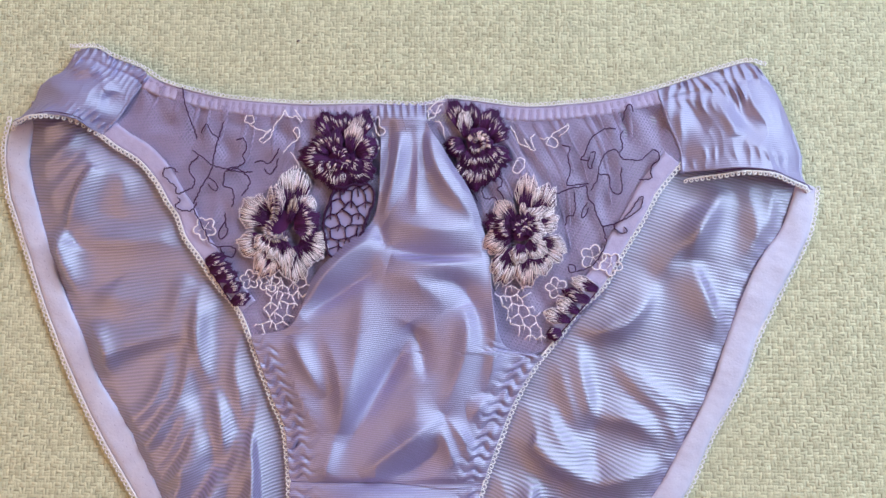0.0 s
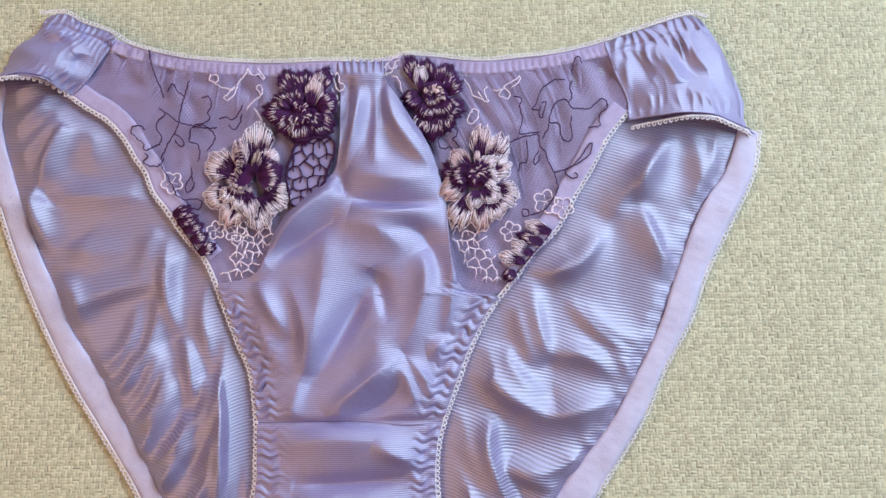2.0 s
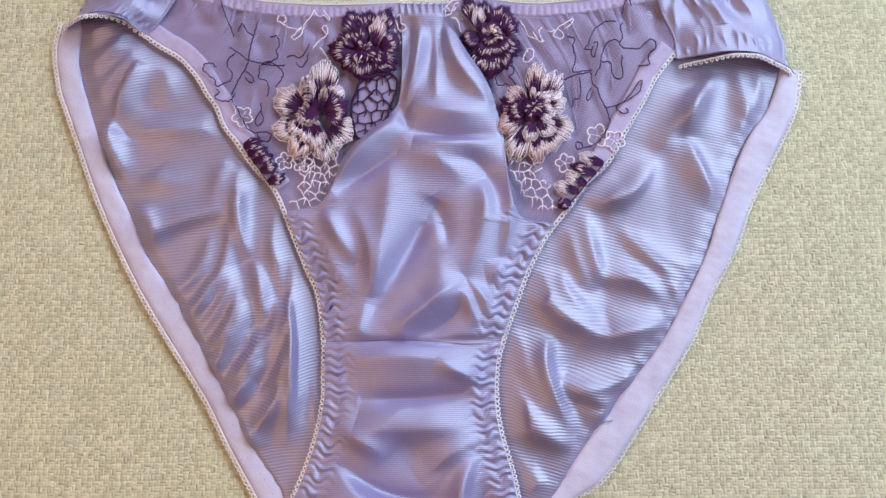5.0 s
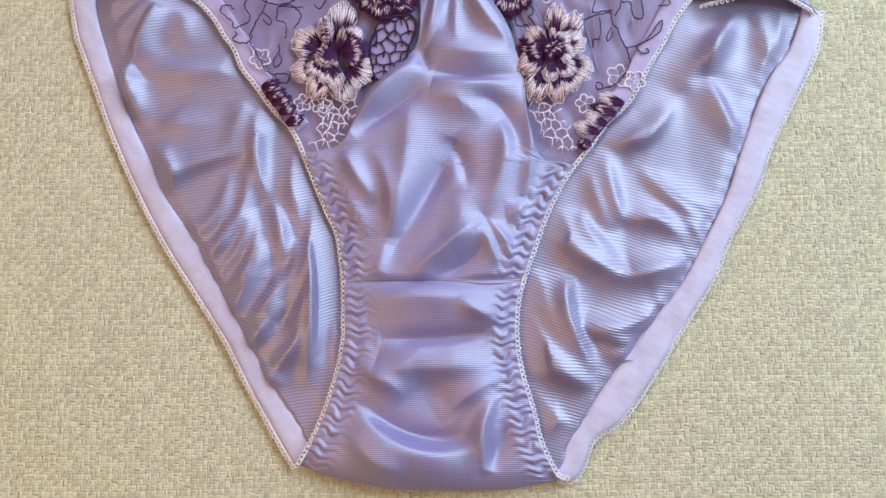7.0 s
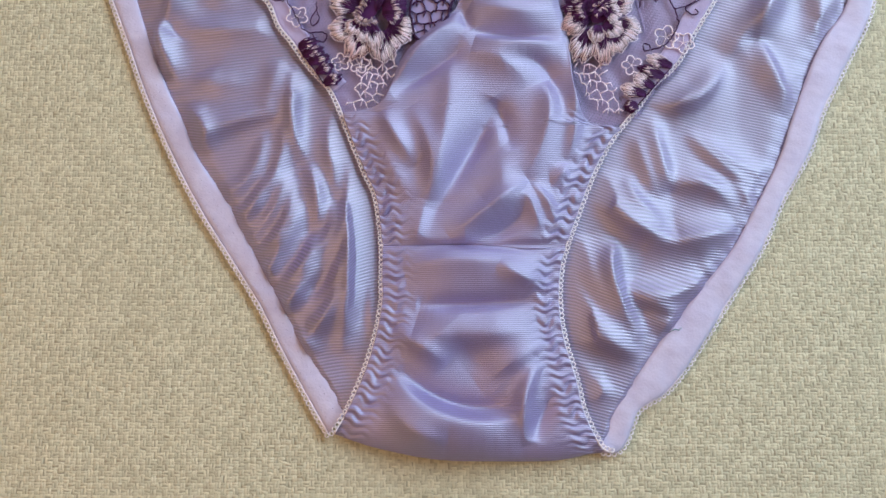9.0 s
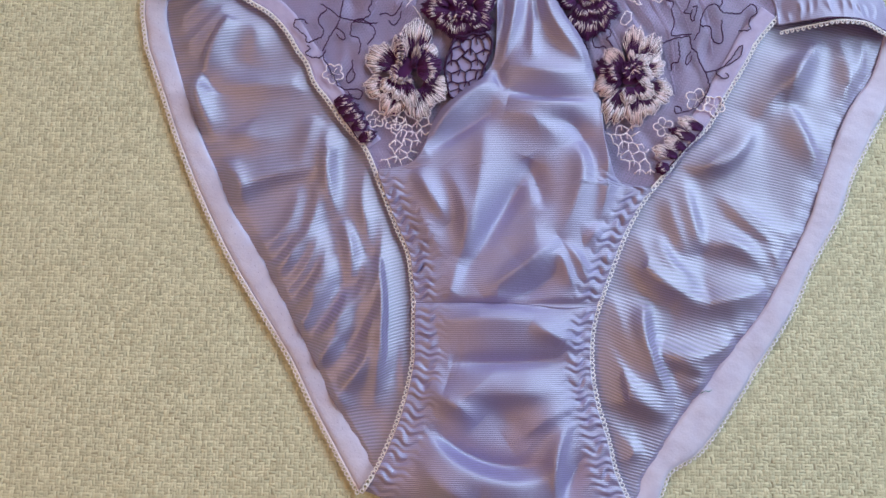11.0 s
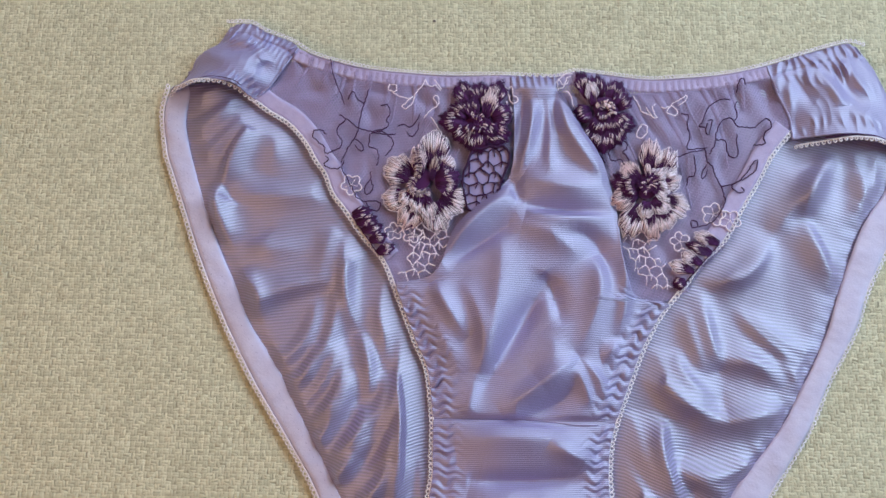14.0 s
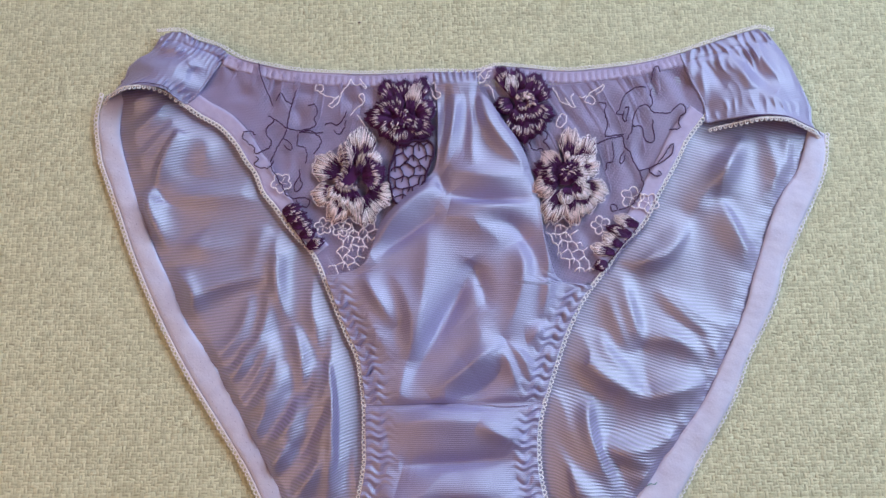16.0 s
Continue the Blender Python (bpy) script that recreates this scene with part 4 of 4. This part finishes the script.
def net(poly, cell, w, mat, name, label, seed, lift, border, ground_=False):
    """An open net of stitched cells filling an outline, with a scalloped border."""
    r = random.Random(seed)
    th = Threads()
    xs, ys = [p[0] for p in poly], [p[1] for p in poly]
    knots = {}

    def knot(i, j):
        if (i, j) not in knots:
            x = min(xs) + i * cell * 0.5
            y = min(ys) + j * cell * 0.866 / 3
            knots[i, j] = (x + r.uniform(-0.22, 0.22) * cell, y + r.uniform(-0.22, 0.22) * cell, lift + r.uniform(-0.1, 0.1))
        return knots[i, j]

    for row in range(-1, int((max(ys) - min(ys)) / (cell * 0.866)) + 2):
        for col in range(-1, int((max(xs) - min(xs)) / cell) + 2):
            i, j = 2 * col + (row % 2), 3 * row
            ring = [knot(i, j + 2), knot(i + 1, j + 1), knot(i + 1, j - 1), knot(i, j - 2)]
            for a, b in zip(ring, ring[1:]):
                m = ((a[0] + b[0]) / 2, (a[1] + b[1]) / 2)
                if inside(*m, poly):
                    th.strand([a, (m[0] + r.uniform(-0.4, 0.4), m[1] + r.uniform(-0.4, 0.4), lift + 0.2), b], w * r.uniform(0.8, 1.2), taper=0.9)
            if r.random() < 0.6 and inside(*ring[0][:2], poly):
                c = (min(xs) + i * cell * 0.5, min(ys) + j * cell * 0.866 / 3, lift)
                th.strand([ring[0], c], w * 0.8, taper=0.9)
    rim = along(poly + poly[:1], max(24, int(len(poly) * 5)))
    scallop = [(x + r.uniform(-0.3, 0.3), y + r.uniform(-0.3, 0.3) + 0.5 * math.sin(k * 1.6), lift + 0.2) for k, (x, y) in enumerate(rim)]
    if border:
        th.strand(scallop, border, taper=0.9)
    if ground_:
        th.disc(rim[:-1].tolist(), lift - 0.5, 1)
    return th.build(name, [mat, SEWING], panties, label)


net([(-62, 79), (-52, 81), (-45, 80), (-44, 73), (-47, 65), (-50, 57), (-57, 50), (-64, 48), (-66, 55), (-67, 64), (-65, 72)], 6.4, 0.85, WINE, "net_stitching", "plum stitched net beside the satin fold", 1, 9.4, 1.5, True)
net([(-93, 38), (-81, 38), (-73, 38), (-74, 29), (-80, 23), (-81, 17), (-89, 14), (-96, 10), (-99, 16), (-94, 22), (-95, 31)], 5.2, 0.7, WHITE, "net_stitching", "white stitched net under the flower", 2, LIFT - 0.3, 0)
net([(13, 34), (22, 34), (28, 34), (30, 24), (34, 16), (34, 9), (26, 10), (21, 15), (16, 21), (12, 27)], 5.2, 0.7, WHITE, "net_stitching", "white stitched net under the flower", 3, LIFT - 0.3, 0)


def vine(name, mat, lines, w, label, seed, wob=0.35):
    """Running-stitch lines drawn over the net."""
    r = random.Random(seed)
    for line in lines:
        th = Threads()
        c = catmull(line, 6)
        k = np.r_[0, np.cumsum(np.hypot(*np.diff(c, axis=0).T))]
        n = max(4, int(k[-1] / 1.05))
        t = np.linspace(0, k[-1], n)
        pts = [(x + r.uniform(-wob, wob), y + r.uniform(-wob, wob), LIFT + 0.1 + 0.35 * (i % 2) * (mat is not WHITE)) for i, (x, y) in enumerate(zip(np.interp(t, k, c[:, 0]), np.interp(t, k, c[:, 1])))]
        th.strand(pts, w, taper=0.8)
        th.build(name, [mat], panties, label)


vine("vine_stitching", WINE, [
    [(-136.3, 128.8), (-134.9, 121.2), (-132.3, 114.5), (-129.7, 108.0), (-128.5, 103.8)],
    [(-130.4, 98.1), (-125.9, 95.4), (-120.4, 91.0), (-113.9, 89.2), (-107.9, 87.8), (-101.4, 87.8)],
    [(-115.7, 112.3), (-118.0, 104.3), (-119.4, 98.0), (-120.4, 91.0)],
    [(-126.1, 106.9), (-124.1, 111.0), (-121.3, 106.7), (-118.0, 104.0)],
    [(-109.6, 103.4), (-106.3, 103.9), (-104.4, 99.1), (-106.2, 95.3), (-105.0, 92.7), (-108.5, 90.3), (-113.9, 89.2)],
    [(-114.7, 88.0), (-114.6, 81.1), (-110.8, 79.7), (-109.8, 75.6), (-110.4, 71.0)],
    [(-113.9, 88.3), (-107.9, 89.0), (-102.8, 84.7), (-103.4, 80.1), (-106.0, 76.4)],
], 0.72, "thin dark stitched vine on the net", 1, 0.3)
vine("vine_stitching", WINE, [
    [(-137.0, 87.5), (-139.2, 89.8), (-143.1, 89.6), (-143.6, 86.5), (-139.6, 82.6), (-137.5, 80.6), (-137.4, 77.5), (-134.4, 78.0), (-129.7, 80.3), (-128.6, 84.1), (-131.1, 87.3), (-130.9, 92.0), (-127.1, 95.4)],
    [(-120.4, 90.7), (-122.1, 85.4), (-125.6, 80.2), (-127.0, 76.2), (-129.0, 72.5)],
    [(-122.7, 85.4), (-119.7, 83.8), (-117.6, 80.6), (-118.8, 78.7), (-121.8, 82.0)],
    [(-100.5, 91.9), (-97.5, 93.1), (-94.0, 91.7), (-90.7, 95.4), (-88.9, 99.1)],
    [(-96.0, 89.2), (-93.0, 86.6), (-90.1, 90.6), (-89.5, 94.1)],
    [(-136.4, 75.9), (-134.9, 74.0), (-137.2, 71.3), (-132.7, 69.2), (-128.9, 70.0), (-127.2, 73.4)],
    [(-128.9, 70.0), (-125.9, 65.3), (-122.8, 59.7), (-120.4, 54.4)],
    [(-113.6, 68.0), (-113.5, 64.3), (-115.8, 60.4), (-115.8, 55.8), (-112.0, 58.7), (-113.5, 63.7)],
    [(-120.7, 54.4), (-116.3, 52.2), (-111.6, 52.6), (-108.1, 51.3), (-109.2, 47.7), (-113.3, 48.1), (-115.1, 51.8)],
], 0.72, "thin dark stitched vine with small leaves", 2, 0.3)
vine("vine_stitching", WINE, [
    [(72.3, 111.3), (74.1, 118.4), (76.2, 118.9), (77.1, 115.6)],
    [(72.5, 107.1), (70.8, 104.0), (71.8, 99.1), (70.1, 96.0)],
    [(69.0, 107.2), (63.6, 107.4), (58.9, 104.4), (55.7, 100.3), (54.4, 95.9), (52.1, 92.8), (55.9, 92.4)],
    [(56.8, 95.9), (59.2, 96.4), (58.0, 92.3), (57.1, 88.6), (55.4, 89.9), (56.7, 94.9)],
    [(75.1, 92.7), (71.3, 93.4), (68.7, 97.6), (64.2, 96.2), (61.5, 91.6), (60.4, 86.2), (64.8, 85.2), (65.4, 81.7), (66.7, 77.0), (70.2, 76.5), (71.1, 80.2), (70.6, 84.9), (71.0, 89.0)],
    [(60.4, 86.2), (59.6, 83.1), (58.0, 80.7), (56.9, 78.2)],
    [(75.1, 92.7), (80.1, 92.5), (83.3, 95.5), (86.4, 97.3), (88.6, 95.4), (88.0, 92.2), (85.1, 89.8), (84.3, 87.3), (84.9, 84.4), (81.3, 83.0), (78.7, 83.1)],
], 0.72, "thin dark stitched vine on the net", 3, 0.3)
vine("vine_stitching", WINE, [
    [(43.8, 100.1), (47.2, 98.4), (46.3, 93.7), (47.3, 87.3), (45.4, 81.1), (50.1, 81.0), (55.7, 81.7)],
    [(39.8, 76.3), (46.7, 78.9), (54.1, 80.2)],
    [(49.0, 77.9), (49.4, 72.3), (48.7, 67.1), (45.4, 65.6), (44.6, 62.0)],
    [(54.7, 80.8), (55.7, 73.9), (57.8, 71.4), (58.9, 66.7), (61.4, 61.4), (62.5, 57.4), (63.4, 54.3)],
    [(55.0, 73.0), (52.3, 68.5), (52.1, 65.1), (54.2, 66.9), (55.4, 70.2)],
    [(61.4, 61.4), (66.7, 62.5), (70.3, 64.2), (74.1, 67.7), (77.8, 73.2), (80.3, 75.2), (79.6, 70.6), (76.4, 67.7), (71.8, 64.7), (67.2, 62.4), (66.8, 60.6), (69.8, 58.1), (73.0, 58.6), (71.5, 61.1)],
    [(63.4, 54.3), (60.6, 48.4), (57.4, 44.0), (52.9, 41.4), (49.3, 40.4)],
    [(45.6, 43.8), (48.4, 43.7), (49.1, 40.7), (46.1, 39.9), (45.5, 43.2)],
    [(7.5, 74.7), (6.2, 78.8), (8.7, 80.9), (10.3, 83.0), (12.7, 84.8), (15.6, 83.4), (15.1, 80.3), (13.0, 79.1), (15.2, 76.9), (16.2, 73.4), (14.1, 72.3), (12.2, 75.4), (9.8, 74.3), (7.5, 74.7)],
    [(-4.5, 82.3), (-1.1, 80.3), (1.8, 77.7), (4.2, 73.2)],
], 0.72, "thin dark stitched vine with small leaves", 4, 0.3)
vine("loop_stitching", WHITE, [
    [(-105.2, 115.2), (-106.0, 112.6), (-103.6, 111.2), (-101.2, 112.4), (-102.2, 115.1), (-104.6, 115.2)],
    [(-103.6, 111.2), (-100.6, 108.5), (-96.1, 107.4), (-92.8, 108.3)],
    [(-93.1, 108.3), (-96.1, 105.8), (-98.5, 103.0), (-95.8, 101.9), (-93.1, 105.1), (-91.6, 109.8), (-89.5, 113.0), (-87.7, 115.2), (-87.1, 117.8)],
    [(-87.1, 117.8), (-84.7, 114.4), (-81.1, 114.3), (-78.7, 111.6), (-80.5, 115.9), (-82.6, 117.6)],
    [(-87.1, 96.8), (-84.1, 100.6), (-80.5, 103.3), (-79.3, 106.5), (-81.1, 109.1), (-82.6, 107.3), (-80.8, 104.3)],
    [(-83.5, 97.0), (-81.2, 93.5), (-79.4, 90.5)],
    [(-47.4, 117.0), (-44.4, 113.0), (-42.0, 114.5), (-41.5, 109.6), (-38.9, 107.6), (-41.7, 104.5), (-43.7, 108.1), (-45.0, 113.0)],
    [(-45.2, 105.9), (-42.9, 101.7), (-41.8, 98.1), (-44.1, 100.1)],
], 0.62, "white squiggle stitches", 5, 0.4)
vine("loop_stitching", WHITE, [
    [(19.7, 109.0), (21.9, 105.7), (23.7, 100.9), (27.4, 99.1), (31.2, 97.4), (29.1, 102.3), (30.8, 105.4)],
    [(28.3, 99.1), (26.2, 103.3)],
    [(33.6, 103.1), (38.1, 103.5), (41.3, 106.6), (44.9, 108.1), (46.9, 110.3), (46.4, 107.1), (42.6, 104.0)],
    [(38.1, 103.5), (36.4, 100.4), (40.7, 98.7), (41.8, 101.8), (38.7, 104.2)],
    [(23.2, 92.9), (21.0, 89.8), (21.6, 86.7), (25.3, 88.1), (26.4, 91.9), (24.1, 93.8), (22.6, 92.3)],
    [(-19.6, 112.1), (-16.5, 113.6), (-14.3, 118.4), (-11.5, 120.2)],
    [(-15.7, 111.9), (-12.5, 110.2), (-11.4, 106.6), (-10.4, 103.4)],
    [(-18.1, 112.0), (-18.8, 116.9), (-15.4, 120.4), (-11.1, 121.5)],
    [(-20.4, 115.3), (-17.9, 117.8), (-15.6, 115.2), (-13.1, 117.0)],
], 0.62, "white squiggle stitches", 6, 0.4)


def little_flower(x, y, r0, w, label, seed):
    """A five-lobed outline in white thread."""
    a = np.linspace(0, 2 * np.pi, 41)[:-1]
    rad = r0 * (0.62 + 0.38 * np.abs(np.cos(2.5 * a + seed)))
    th = Threads()
    th.strand(np.c_[x + rad * np.cos(a), y + rad * np.sin(a), LIFT + 0.1 * np.sin(9 * a)], w, closed=True)
    for k in range(5):
        b = (k * 2 * np.pi / 5) + seed
        th.strand([(x, y, LIFT), (x + 0.6 * r0 * np.cos(b), y + 0.6 * r0 * np.sin(b), LIFT + 0.1)], w * 0.8)
    return th.build("little_flower", [WHITE], panties, label)


for x, y, r0, s in ((*(-123, 61), 5.5, 1), (*(-101, 37), 4.6, 2), (*(57, 47), 6.0, 3), (*(65, 44), 5.5, 4), (*(40, 33), 5.0, 5), (*(-92, 36), 5.0, 6)):
    little_flower(x, y, r0, 0.75, "small white outlined flower", s)


def sprig(pairs, label, seed):
    """A leaf of short, dense satin-stitch lobes on the leg edge."""
    th = Threads()
    th.strand([(*pairs[0][0], LIFT), (*pairs[-1][0], LIFT)], 1.2)
    leaf = th.build("embroidered_leaf", [PLUM], panties, label)
    for k, (base, tip) in enumerate(pairs):
        petal(leaf, base, tip, 7.5, "white" if seed == 8 and k in (0, 2, 3) else "dark", LIFT + 0.08 * k, seed * 40 + k)


sprig([((-122, 45), (-112, 48)), ((-120, 41), (-109, 44)), ((-117, 37), (-106, 40)), ((-113, 32), (-104, 35)), ((-109, 26), (-100, 30))], "plum leaf in dense satin stitch", 7)
sprig([((59, 32), (47, 37)), ((55, 27), (42, 32)), ((50, 22), (40, 27)), ((46, 18), (34, 22)), ((42, 13), (35, 11))], "plum leaf with white strands", 8)


# a snippet of teal thread caught on the elastic, and a dark fleck on the cloth
th = Threads()
tx, ty = (56, -94)
th.strand([(tx - 3.2, ty - 1.2, 4.4), (tx - 0.8, ty + 0.3, 4.8), (tx + 1.2, ty - 0.2, 4.6), (tx + 2.6, ty + 1.0, 4.4)], 0.55)
TEAL = yarn("teal_thread", (0.03, 0.16, 0.20), (0.06, 0.24, 0.28))
snippet = th.build("thread_snippet", [TEAL], None)
tagged(snippet, "tiny loose teal thread lying on the lilac elastic", "thread")
th = Threads()
fx, fy = (-83, 155)
th.strand([(fx - 0.7, fy - 0.2, 0.2), (fx, fy + 0.2, 0.5), (fx + 0.8, fy - 0.1, 0.2)], 0.8)
fleck = th.build("lint_fleck", [WINE], None)
tagged(fleck, "small dark fleck of lint on the woven cloth", "lint")
